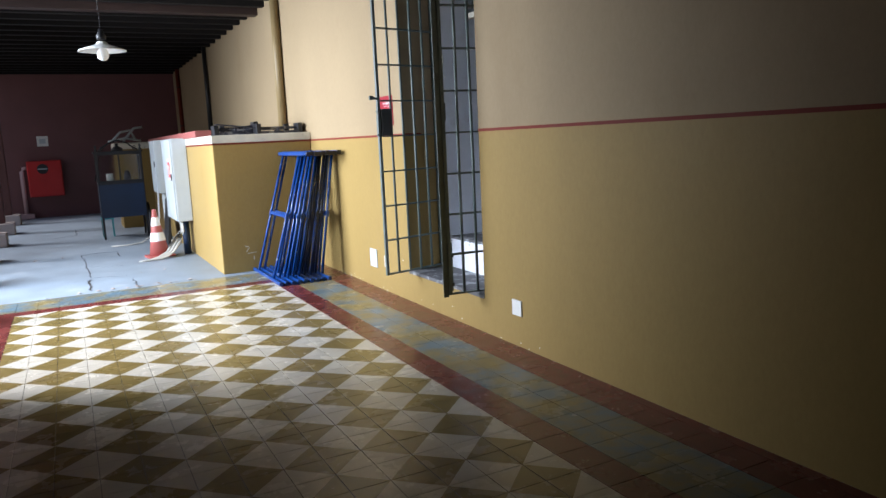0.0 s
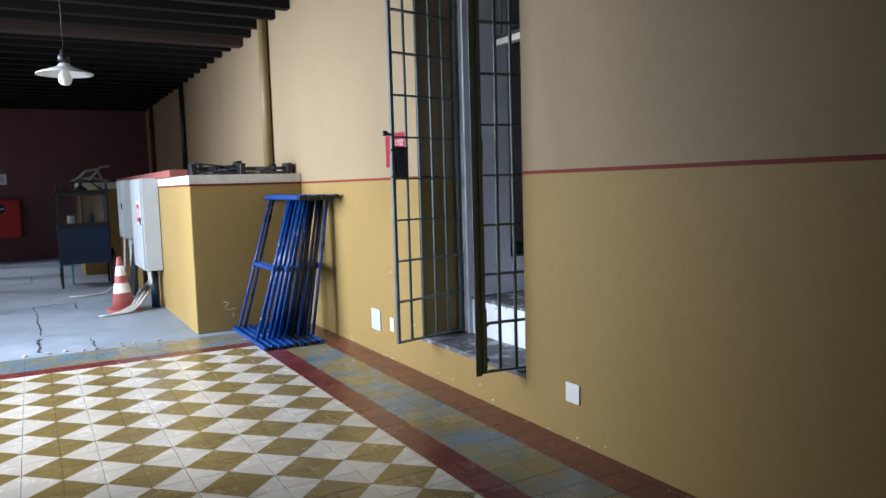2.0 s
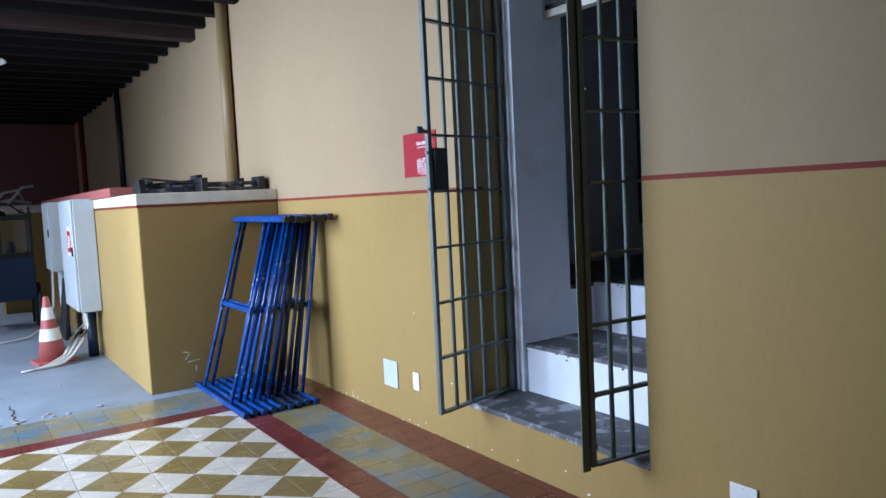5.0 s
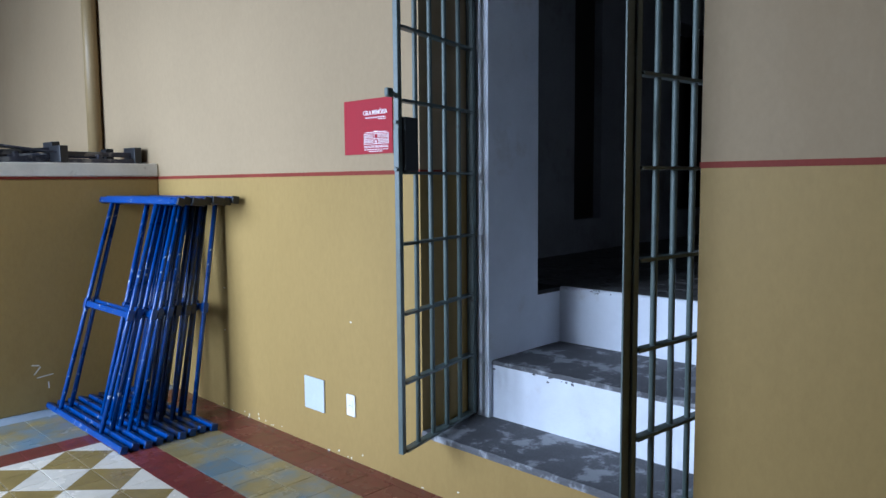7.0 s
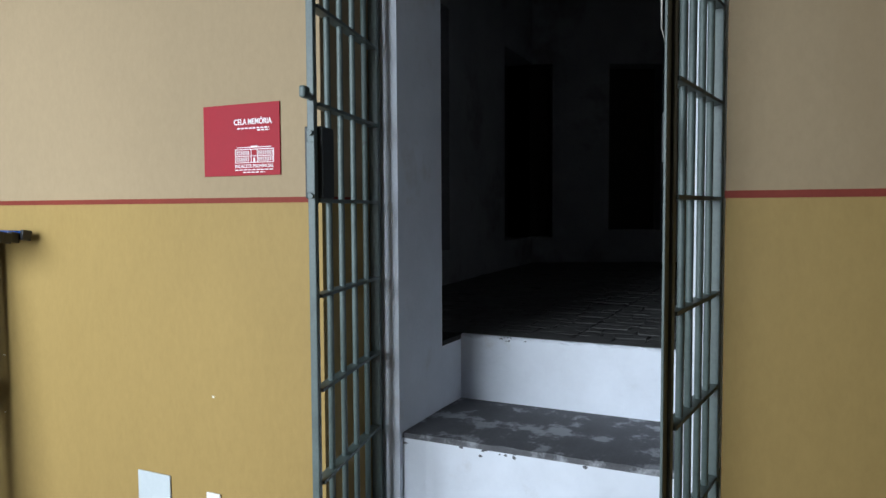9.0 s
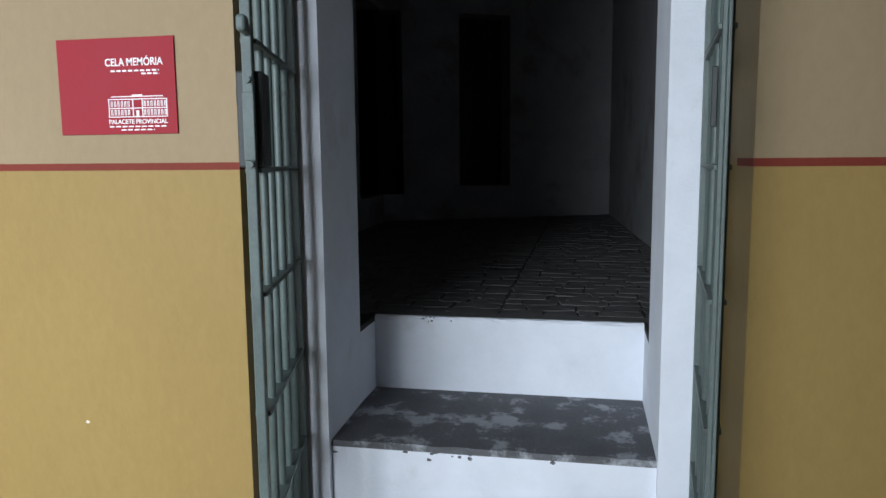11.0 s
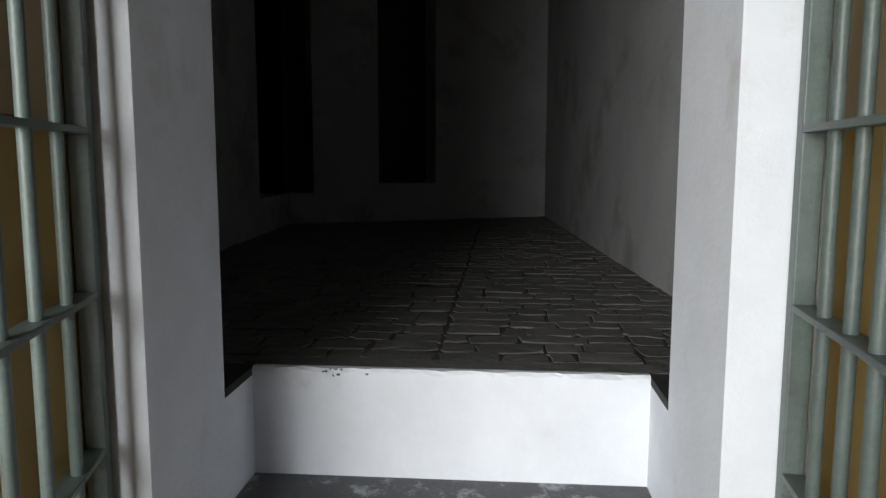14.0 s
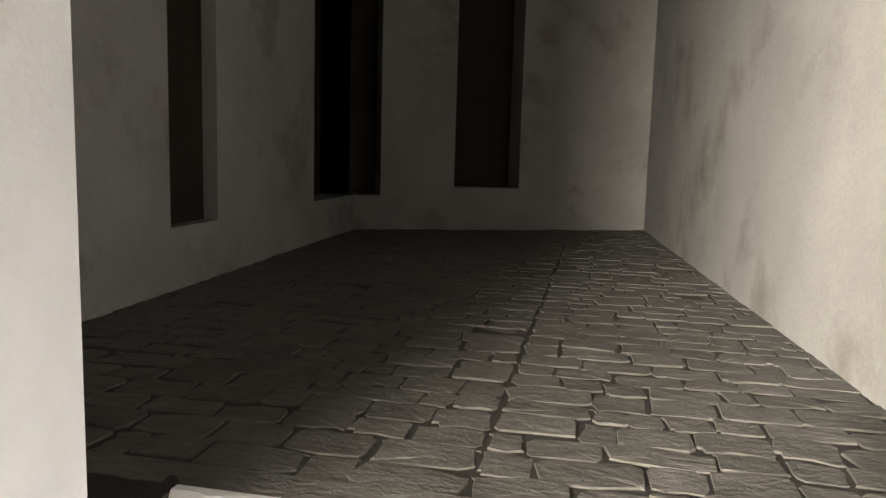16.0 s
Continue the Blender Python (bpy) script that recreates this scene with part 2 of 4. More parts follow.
def worn_edge_box(x0, y0, z0, x1, y1, z1, amount=0.006, step=0.05, seed=1):
    """A slab along y whose front and rear top edges are worn uneven."""
    bm = bmesh.new()
    n = max(2, int((y1 - y0) / step))
    rows = []
    for i in range(n + 1):
        y = y0 + (y1 - y0) * i / n
        a = amount * noise.noise(Vector((seed, y * 9, 0))) + amount * 0.7 * noise.noise(Vector((seed, y * 31, 5)))
        b = amount * noise.noise(Vector((seed + 7, y * 12, 0)))
        rows.append([bm.verts.new(p) for p in ((x0, y, z0), (x0, y, z1 - 0.012 + b), (x0 + 0.008 + a, y, z1 + b * 0.4), (x1, y, z1), (x1, y, z0))])
    for r, q in zip(rows, rows[1:]):
        for k in range(5):
            bm.faces.new((r[k], r[(k + 1) % 5], q[(k + 1) % 5], q[k]))
    bm.faces.new(rows[0])
    bm.faces.new(rows[-1][::-1])
    return bm


def painted_wall(name, x0, x1, y0, y1, label):
    """A wall whose lower part is ochre and upper part cream, parted by a thin painted stripe."""
    wall = setting(name, box_bm(x0, y0, STRIPE_Z, x1, y1, CEIL_Z), CREAM, label, "wall")
    part("dado", box_bm(x0, y0, 0, x1, y1, STRIPE_Z), OCHRE, wall, "ochre painted lower wall")
    part("stripe", box_bm(x0 - 0.003, y0 - 0.003, STRIPE_Z - 0.011, x0 + 0.2, y1 + 0.003, STRIPE_Z + 0.011), STRIPE, wall, "thin dark red painted stripe")
    return wall


def slab(name, p, q, z0, z1, thick, material, label, category):
    """A straight upright wall from p to q, thickened to its left."""
    p, q = Vector((*p, 0)), Vector((*q, 0))
    side = Vector((-(q - p).y, (q - p).x, 0)).normalized() * thick
    bm = bmesh.new()
    low = [bm.verts.new((v.x, v.y, z0)) for v in (p, q, q + side, p + side)]
    high = [bm.verts.new((v.co.x, v.co.y, z1)) for v in low]
    bm.faces.new(low[::-1])
    bm.faces.new(high)
    for k in range(4):
        bm.faces.new((low[k], low[(k + 1) % 4], high[(k + 1) % 4], high[k]))
    return setting(name, bm, material, label, category)


def between(p, q, d):
    p, q = Vector((*p, 0)), Vector((*q, 0))
    v = p + (q - p).normalized() * d
    return v.x, v.y


painted_wall("wall_east", WALL_X, REVEAL_X, BACK_Y, OPEN_Y0, "plastered wall, cream above an ochre dado with red stripe")
painted_wall("wall_east_far", WALL_X, REVEAL_X, OPEN_Y1, FAR_Y, "plastered wall, cream above an ochre dado with red stripe")
setting("wall_under_door", box_bm(WALL_X, OPEN_Y0, 0, REVEAL_X, OPEN_Y1, SILL_Z - 0.03), OCHRE, "ochre painted wall under the raised doorway", "wall")
setting("wall_over_door", box_bm(WALL_X, OPEN_Y0, LINTEL_Z, REVEAL_X, OPEN_Y1, CEIL_Z), CREAM, "cream plastered wall over the doorway", "wall")
setting("door_sill", worn_edge_box(WALL_X - 0.008, OPEN_Y0, SILL_Z - 0.03, STEP_X + 0.01, OPEN_Y1, SILL_Z, 0.008, 0.04, 3), CEMENT, "worn grey cement sill with pale patches", "sill")
jamb = box_bm(REVEAL_X, IN_Y1, 0, CELL_X, 12.0, 4.2)
for v in jamb.verts:
    if v.co.x < REVEAL_X + 0.01 and v.co.y < 8:
        v.co.y -= 0.014
setting("wall_inner_north", jamb, WHITEWASH, "whitewashed inner door jamb", "wall")
setting("wall_inner_south", box_bm(REVEAL_X, 2.0, 0, CELL_X, IN_Y0, 4.2), WHITEWASH, "whitewashed inner door jamb", "wall")
setting("wall_inner_over", box_bm(REVEAL_X, IN_Y0, 3.5, CELL_X, IN_Y1, 4.2), WHITEWASH, "whitewashed wall over the cell doorway", "wall")
setting("step_riser_low", box_bm(STEP_X, IN_Y0, SILL_Z - 0.05, STEP_X + 0.1, IN_Y1, STEP_Z - 0.022), WHITEWASH, "whitewashed masonry step riser", "step")
setting("step_tread", worn_edge_box(STEP_X - 0.004, IN_Y0, STEP_Z - 0.022, RISER_X + 0.01, IN_Y1, STEP_Z, 0.012, 0.03, 8), CEMENT, "worn grey cement tread with pale scuffs", "step")
setting("step_riser_high", worn_edge_box(RISER_X, IN_Y0, STEP_Z - 0.02, RISER_X + 0.03, IN_Y1, CELL_Z + 0.004, 0.014, 0.025, 5), WHITEWASH, "whitewashed masonry step riser, chipped on top", "step")
for name, y0, y1 in (("stair_cheek_north", IN_Y1, IN_Y1 + 0.1), ("stair_cheek_south", IN_Y0 - 0.1, IN_Y0)):
    setting(name, box_bm(CELL_X, y0, STEP_Z - 0.2, RISER_X + 0.1, y1, CELL_Z - 0.022), WHITEWASH, "whitewashed cheek beside the upper step", "step")

setting("floor_bed", box_bm(-1.6, BACK_Y, -0.2, WALL_X, EDGE_Y, -0.008), GROUT, "grey bed of the cement tile floor", "floor")
setting("floor_concrete", box_bm(-1.6, EDGE_Y, -0.2, WALL_X, FAR_Y, -0.004), CONCRETE, "blue-grey painted concrete floor, cracked and worn", "floor")
setting("ground", box_bm(-60, -60, -0.6, 60, 60, -0.25), PAVING, "grey paved courtyard", "ground")
setting("wall_far", box_bm(-6, FAR_Y, -0.25, REVEAL_X, FAR_Y + 0.3, 4.2), MAROON, "unseen wall, maroon to hold down bounce light closing the gallery", "wall")
# back and west walls are out of view; dark paint limits their bounce light
setting("wall_back", box_bm(-1.9, BACK_Y - 0.3, -0.25, REVEAL_X, BACK_Y, 4.2), MAROON, "unseen wall, maroon to hold down bounce light", "wall")
setting("wall_west", box_bm(-1.9, BACK_Y, -0.25, -1.6, WEST_END, 4.2), MAROON, "unseen wall, maroon to hold down bounce light", "wall")
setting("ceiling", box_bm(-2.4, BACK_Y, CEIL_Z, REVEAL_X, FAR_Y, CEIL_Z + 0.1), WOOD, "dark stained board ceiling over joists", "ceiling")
for k in range(46):
    y = -3.3 + 0.57 * k
    z = CEIL_Z - 0.2 + 0.012 * noise.noise(Vector((k * 3.1, 0, 0)))
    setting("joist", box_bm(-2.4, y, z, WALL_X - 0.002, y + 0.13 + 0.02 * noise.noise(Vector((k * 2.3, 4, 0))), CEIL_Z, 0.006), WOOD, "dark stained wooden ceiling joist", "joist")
setting("beam", box_bm(-2.4, 12.52, CEIL_Z - 0.26, WALL_X - 0.002, 12.72, CEIL_Z, 0.01), WOOD_RED, "reddish brown wooden cross beam", "beam")

# the cell: skewed walls, slits, stone floor
C_SE, C_NE, C_SW, C_NW = (9.97, 5.97), (8.72, 8.52), (CELL_X, 5.57), (CELL_X, 8.2)
setting("cell_bed", box_bm(RISER_X + 0.03, 2.0, 0.2, 12, 12, CELL_Z - 0.0055), JOINT, "dark earth bed of the stone floor", "floor")
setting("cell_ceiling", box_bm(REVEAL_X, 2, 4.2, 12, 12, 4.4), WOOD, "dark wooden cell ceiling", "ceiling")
slab("cell_wall_south", C_SE, C_SW, CELL_Z - 0.1, 4.2, 0.4, CELLWASH_SHADED, "damp-stained whitewashed cell wall, darkened for shade", "wall")


def slit_wall(name, p, q, slits, label):
    """A thick wall from p to q with tall slits, (start, end, sill height, recess), each closed by a dark board at its back."""
    at = 0.0
    length = (Vector(q) - Vector(p)).length
    for a, b, sill, recess in slits + [(length, length, 0, 0)]:
        if a - at > 0.01:
            slab(name, between(p, q, a), between(p, q, at), CELL_Z - 0.1, 4.2, -0.45, CELLWASH_SHADED, label, "wall")
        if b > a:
            slab(name + "_sill", between(p, q, b), between(p, q, a), CELL_Z - 0.1, sill, -0.45, CELLWASH_SHADED, label, "wall")
            slab(name + "_head", between(p, q, b), between(p, q, a), 3.3, 4.2, -0.45, CELLWASH_SHADED, label, "wall")
            u = (Vector(q) - Vector(p)).normalized()
            off = Vector((-u.y, u.x)) * recess
            r, t = Vector(between(p, q, b)) + off, Vector(between(p, q, a)) + off
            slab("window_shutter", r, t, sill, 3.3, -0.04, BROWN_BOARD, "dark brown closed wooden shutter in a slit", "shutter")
        at = b


slit_wall("cell_wall_north", C_NW, C_NE, [(2.02, 2.5, 1.25, 0.08), (4.05, 5.129, 1.26, 0.3)], "whitewashed cell wall with tall slits, darkened for shade")
slit_wall("cell_wall_east", C_NE, C_SE, [(0.0, 0.24, 1.26, 0.3), (0.91, 1.53, 1.34, 0.3)], "whitewashed cell end wall with a tall slit, darkened for shade")

# unseen walls added round the cell so that no sky light leaks in
for name, b in (("wall_outer_east", (12.0, 2.0, 0.2, 12.3, 12.0, 4.4)), ("wall_outer_north", (REVEAL_X, 12.0, 0.2, 12.3, 12.3, 4.4)), ("wall_outer_south", (REVEAL_X, 1.7, 0.2, 12.3, 2.0, 4.4))):
    setting(name, box_bm(*b), BROWN_BOARD, "unseen dark wall that keeps sky light out of the cell", "wall")

# masonry enclosure against the wall
enclosure = thing("masonry_enclosure", pose(0, 0, 0), "ochre painted masonry enclosure with whitewashed cap, against the wall", "enclosure")
part("body", box_bm(1.49, 10.26, -0.01, WALL_X - 0.002, 17.7, STRIPE_Z - 0.008, 0.012), OCHRE, enclosure)
part("stripe", box_bm(1.487, 10.257, STRIPE_Z - 0.008, WALL_X - 0.002, 17.7, STRIPE_Z + 0.01), STRIPE, enclosure, "thin dark red painted line")
part("cap", box_bm(1.483, 10.252, STRIPE_Z + 0.01, WALL_X - 0.004, 17.7, 1.755, 0.01), CAP_WHITE, enclosure, "scuffed whitewashed cap")
part("pier", box_bm(0.82, 17.7, -0.01, 1.6, 18.6, 1.66, 0.012), OCHRE, enclosure, "ochre pier")
part("pier_cap", box_bm(0.78, 17.66, 1.66, 1.6, 18.64, 1.8, 0.03), CAP_WHITE, enclosure, "whitewashed moulded pier cap")


def chips(x, y, z, n, spread, seed, material=PLASTER_CHIP, label="chip of bare plaster in the paint", size=1.0):
    """Small flakes on the paint of a wall that faces -x."""
    rnd = random.Random(seed)
    for _ in range(n):
        dy, dz = rnd.gauss(0, spread), rnd.gauss(0, spread * (0.5 if z > 0.1 and size == 1 else 0.07))
        a, b = size * rnd.uniform(0.004, 0.012), size * rnd.uniform(0.003, 0.008)
        bm = bmesh.new()
        ring = [bm.verts.new((0, a * rnd.uniform(0.6, 1.2) * math.cos(k * 1.047), b * rnd.uniform(0.6, 1.2) * math.sin(k * 1.047))) for k in range(6)]
        back = [bm.verts.new((0.003, v.co.y, v.co.z)) for v in ring]
        bm.faces.new(ring)
        for k in range(6):
            bm.faces.new((ring[k], back[k], back[(k + 1) % 6], ring[(k + 1) % 6]))
        ob = setting("trim", bm, material, label, "chip")
        ob.location = (x - 0.002, y + dy, z + dz)


chips(WALL_X, 7.85, 0.62, 2, 0.3, 3)
chips(WALL_X, 8.6, 0.02, 7, 0.35, 4)
chips(WALL_X, 7.7, 0.01, 8, 0.25, 8)
chips(WALL_X, 9.0, 0.012, 7, 0.3, 9)
chips(WALL_X, 5.5, 0.02, 4, 0.3, 10)
chips(WALL_X, 6.6, 0.06, 4, 0.3, 5)
chips(WALL_X, 9.2, 0.75, 2, 0.2, 6)
# worn spots along the step edges
for x, y, z, n, spread, size in ((RISER_X, 6.88, CELL_Z - 0.003, 8, 0.09, 0.6), (STEP_X, 6.75, STEP_Z - 0.027, 14, 0.2, 1.1)):
    chips(x, y, z, n, spread, int(y * 100), CEMENT, "bare grey cement where the whitewash has chipped", size)
# pale scratches low on the enclosure's end
for k, (dx, dz, w, h, turn) in enumerate(((0.0, 0.0, 0.11, 0.007, -6), (-0.05, 0.045, 0.07, 0.008, -50), (0.02, -0.07, 0.008, 0.05, 0), (-0.06, 0.085, 0.05, 0.01, 10))):
    ob = setting("trim", box_bm(-w / 2, 0, -h / 2, w / 2, 0.003, h / 2), PLASTER_CHIP, "pale scratch through ochre paint", "scratch")
    ob.matrix_world = pose(1.87 + dx, 10.2585, 0.24 + dz, 0, turn, 0)

# pipes on the long wall
for y, r, m, words in ((11.33, 0.06, CREAM, "painted drain pipe on the wall"), (17.2, 0.045, BLACK, "black drain pipe on the wall"), (21.3, 0.05, STRIPE, "red pipe on the wall")):
    pipe = thing("wall_pipe", pose(WALL_X - r - 0.008, y, 0), words, "pipe")
    part("tube", tube_bm([(0, 0, 0.0 if y > 18 else 1.755), (0, 0, CEIL_Z - 0.05)], r, 14), BROWN_PIPE if y < 12 else m, pipe)
    for z in (2.2, 3.2) if y > 12 else ():
        part("clip", tube_bm([(0, 0, z), (0, 0, z + 0.03)], r + 0.006, 14), BLACK if y > 12 else BROWN_PIPE, pipe)

# ---- gates ----
RAIL = 0.324


def gate(hinge, free, z0, label, lock_side):
    """A barred gate leaf from its hinge stile to its free stile; lock_side is +1 or -1 along its own y."""
    h, f = Vector((*hinge, z0)), Vector((*free, z0))
    width = (f - h).length
    ang = math.degrees(math.atan2(f.y - h.y, f.x - h.x))
    g = thing("iron_gate", pose(h.x, h.y, z0, 0, 0, ang), label, "gate", "cell gate leaves")
    top = 9 * RAIL
    part("hinge_stile", box_bm(-0.01, -0.02, -0.004, 0.028, 0.02, top + 0.02, 0.003), IRON, g)
    part("free_stile", box_bm(width - 0.03, -0.013, -0.004, width, 0.013, top + 0.02, 0.003), IRON, g)
    for i in range(10):
        z = RAIL * i
        part("rail", box_bm(0.028, -0.021, z - 0.002, width - 0.03, 0.021, z + 0.011, 0.002), IRON, g)
    for i in range(1, 5):
        x = 0.012 + (width - 0.03) * i / 5
        bow = 0.004 * math.sin(i * 2.3 + width * 7)
        part("bar", tube_bm([(x, 0, 0.0), (x + bow, bow, top * 0.35), (x - bow, 0, top * 0.7), (x, 0, top)], 0.012, 10), IRON, g)
    for z in (0.31, 1.75, 2.7):
        part("hinge", tube_bm([(-0.02, 0, z - 0.035), (-0.02, 0, z + 0.035)], 0.02, 10), IRON, g)
        part("hinge_strap", box_bm(-0.065, -0.006, z - 0.02, -0.005, 0.006, z + 0.02, 0.002), IRON, g)
    return g, width


left_gate, lw = gate((3.13, 7.283), (2.43, 7.105), 0.335, "open green-grey iron barred gate leaf with a black lock box", 1)
lock = part("lock_box", box_bm(lw - 0.14, -0.035, 4 * RAIL + 0.012, lw - 0.03, 0.03, 4 * RAIL + 0.255, 0.005), IRON_DARK, left_gate, "black iron lock box")
part("keyhole_plate", box_bm(lw - 0.075, -0.04, 4 * RAIL + 0.17, lw - 0.05, -0.034, 4 * RAIL + 0.22, 0.002), BLACK, lock)
part("lock_face", box_bm(lw - 0.001, -0.014, 4 * RAIL + 0.03, lw + 0.004, 0.014, 4 * RAIL + 0.2, 0.002), IRON, left_gate)
for z in (0.02, 0.23):
    part("bolt_head", tube_bm([(lw, 0, 4 * RAIL + z), (lw + 0.012, 0, 4 * RAIL + z)], 0.009, 8), IRON, left_gate)
part("latch_handle", tube_bm([(lw - 0.01, 0.0, 5 * RAIL + 0.02), (lw + 0.055, 0.01, 5 * RAIL + 0.03)], 0.011, 8), IRON, left_gate, "iron latch handle with a flat end")
part("latch_plate", box_bm(lw + 0.04, -0.006, 5 * RAIL + 0.01, lw + 0.085, 0.018, 5 * RAIL + 0.05, 0.008), IRON, left_gate)

right_gate, rw = gate((3.125, 5.9), (2.495, 5.962), 0.335, "open green-grey iron barred gate leaf with a meeting strip", -1)
part("meeting_strip", box_bm(rw, -0.004, -0.02, rw + 0.045, 0.004, 9 * RAIL + 0.02, 0.002), IRON, right_gate, "flat iron meeting strip")
part("keeper", box_bm(rw - 0.05, -0.03, 4 * RAIL + 0.1, rw - 0.035, -0.016, 4 * RAIL + 0.24, 0.003), IRON_DARK, right_gate, "dark lock keeper")
part("drop_bolt", tube_bm([(rw - 0.05, -0.032, 0.02), (rw - 0.05, -0.032, 0.42)], 0.008, 8), IRON, right_gate, "sliding drop bolt")
for z in (0.06, 0.3):
    part("bolt_guide", box_bm(rw - 0.065, -0.045, z, rw - 0.035, -0.02, z + 0.03, 0.003), IRON_DARK, right_gate)
part("wire", tube_bm([(rw - 0.04, -0.03, 5 * RAIL + 0.36), (rw - 0.055, -0.04, 5 * RAIL + 0.25), (rw - 0.045, -0.036, 5 * RAIL + 0.15), (rw - 0.07, -0.03, 5 * RAIL + 0.1)], 0.003, 6), CABLE, right_gate, "loose twisted wire")

# ---- transom and grille over the doorway ----
fan = thing("fanlight_grille", pose(3.44, 0, 2.72), "whitewashed transom with upright iron bars over the doorway", "grille")
part("transom", box_bm(0, IN_Y0, 0, 0.07, IN_Y1, 0.05, 0.004), CAP_WHITE, fan, "pale painted transom bar")
part("latch_plate", box_bm(-0.01, 6.5, 0.008, 0.001, 6.62, 0.04, 0.002), BLACK, fan)
part("inner_lip", box_bm(0.02, IN_Y0, 0.05, 0.06, IN_Y1, 0.09, 0.004), IRON_DARK, fan)
for k in range(8):
    y = IN_Y0 + 0.14 * (k + 0.7)
    part("bar", tube_bm([(0.035, y, 0.07), (0.035, y, 0.78)], 0.009, 8), IRON, fan)

# ---- blue steel bed frames leaning on the wall ----
LOW, HIGH = 8.96, 10.40


def bed_frame(x_low, x_high, shift, label, top_z, uprights, paint):
    """A welded tube panel that stands on its lower bar and leans towards the wall."""
    length = math.hypot(top_z, x_high - x_low)
    lean = math.degrees(math.atan2(x_high - x_low, top_z))
    b = thing("bed_frame", pose(x_low, shift, 0.022, 0, lean, 0), label, "bed frame", "stack of blue bed frames")
    part("bottom_bar", box_bm(-0.02, LOW, -0.018, 0.02, HIGH, 0.02, 0.006), paint, b)
    part("top_bar", box_bm(-0.02, LOW + 0.05, length - 0.03, 0.02, HIGH + 0.06, length + 0.012, 0.006), paint, b)
    for y in (LOW - 0.004, HIGH):
        part("end_cap", box_bm(-0.023, y - 0.012, -0.022, 0.023, y + 0.016, 0.024, 0.004), BLUE, b)
    part("end_cap", box_bm(-0.024, HIGH + 0.05, length - 0.034, 0.024, HIGH + 0.075, length + 0.016, 0.004), BLACK, b)
    part("end_cap", box_bm(-0.024, LOW + 0.03, length - 0.034, 0.024, LOW + 0.052, length + 0.016, 0.004), BLACK, b)
    for y in uprights:
        part("upright", tube_bm([(0, y - 0.02, 0.015), (0, y, length - 0.025)], 0.0155, 10), paint, b)
    mid = length * 0.5
    part("cross_bar", box_bm(-0.012, uprights[-1] - 0.01, mid - 0.02, 0.012, uprights[0] - 0.01, mid + 0.02, 0.004), paint, b)
    for y in uprights:
        part("socket", box_bm(-0.02, y - 0.03, mid - 0.035, 0.02, y + 0.01, mid + 0.035, 0.005), paint, b)
    return b


for k in range(9):
    uprights = (10.06, 9.33) if k < 2 else (9.78 - 0.04 * (k % 3), 9.56 + 0.03 * (k % 2), 9.4, 9.26 + 0.03 * (k % 2))
    # frames 5 to 7 carry the stack's inner shade in their paint
    bed_frame(1.885 + 0.072 * k, 2.33 + 0.046 * k, 0.012 * math.sin(k * 2.1), "blue painted steel bed frame with pale chips and painted highlights, leaning against the wall", 1.47 + 0.006 * math.sin(k * 1.7), uprights, BLUE if k < 5 or k == 8 else BLUE_SHADED)

# ---- sign, outlets ----
sign = thing("wall_sign", pose(WALL_X - 0.004, 7.692, 1.89), "dark red wall sign with white lettering and a building drawing", "sign")
part("plate", box_bm(-0.003, -0.199, -0.145, 0.003, 0.199, 0.145, 0.001), SIGN_RED, sign)


def lettering(words, height, y, z, parent, width=None):
    """Words on a plate that faces -x; y is where the words begin, in the plate's own axes."""
    cu = bpy.data.curves.new("lettering", "FONT")
    cu.body, cu.size, cu.extrude, cu.offset = words, height * 1.4, 0.0006, height * 0.02
    tmp = bpy.data.objects.new("tmp", cu)
    scene.collection.objects.link(tmp)
    me = bpy.data.meshes.new_from_object(tmp.evaluated_get(bpy.context.evaluated_depsgraph_get()))
    bpy.data.objects.remove(tmp)
    if width:
        w = max(v.co.x for v in me.vertices)
        me.transform(Matrix.Diagonal((width / w, 1, 1, 1)))
    me.transform(pose(0, 0, 0, 90, 0, -90))
    me.materials.append(SIGN_WHITE)
    ob = new("lettering", me)
    ob.parent, ob.location = parent, (-0.0035, y, z)
    return tagged(ob, "white lettering")


def sign_bar(y0, y1, z0, z1):
    part("bar", box_bm(-0.0042, y1, z0, -0.002, y0, z1), SIGN_WHITE, sign)


lettering("CELA MEMÓRIA", 0.023, 0.034, 0.061, sign, 0.195)
for y0, y1, z in ((0.016, -0.150, 0.043), (-0.088, -0.150, 0.0335)):
    y = y0
    while y > y1:
        w = min(0.017, y - y1)
        sign_bar(y, y - w + 0.003, z, z + 0.005)
        y -= 0.02
# line drawing of a long two-storey building with a gabled middle
for z, half in ((-0.033, 0.088), (-0.041, 0.1), (-0.068, 0.098), (-0.094, 0.1)):
    sign_bar(-0.068 + half, -0.068 - half, z, z + 0.0028)
for y in (0.03, -0.166, -0.052, -0.084):
    sign_bar(y, y - 0.003, -0.094, -0.04)
sign_bar(-0.052, -0.086, -0.03, -0.026)
for y in list(np.arange(0.022, -0.046, -0.0115)) + list(np.arange(-0.09, -0.16, -0.0115)):
    for z in (-0.062, -0.088):
        sign_bar(y, y - 0.0022, z, z + 0.015)
        sign_bar(y - 0.0045, y - 0.0067, z, z + 0.015)
        sign_bar(y, y - 0.0067, z + 0.014, z + 0.0165)
sign_bar(-0.064, -0.073, -0.092, -0.074)
lettering("PALACETE PROVINCIAL", 0.0135, 0.032, -0.1135, sign, 0.2)
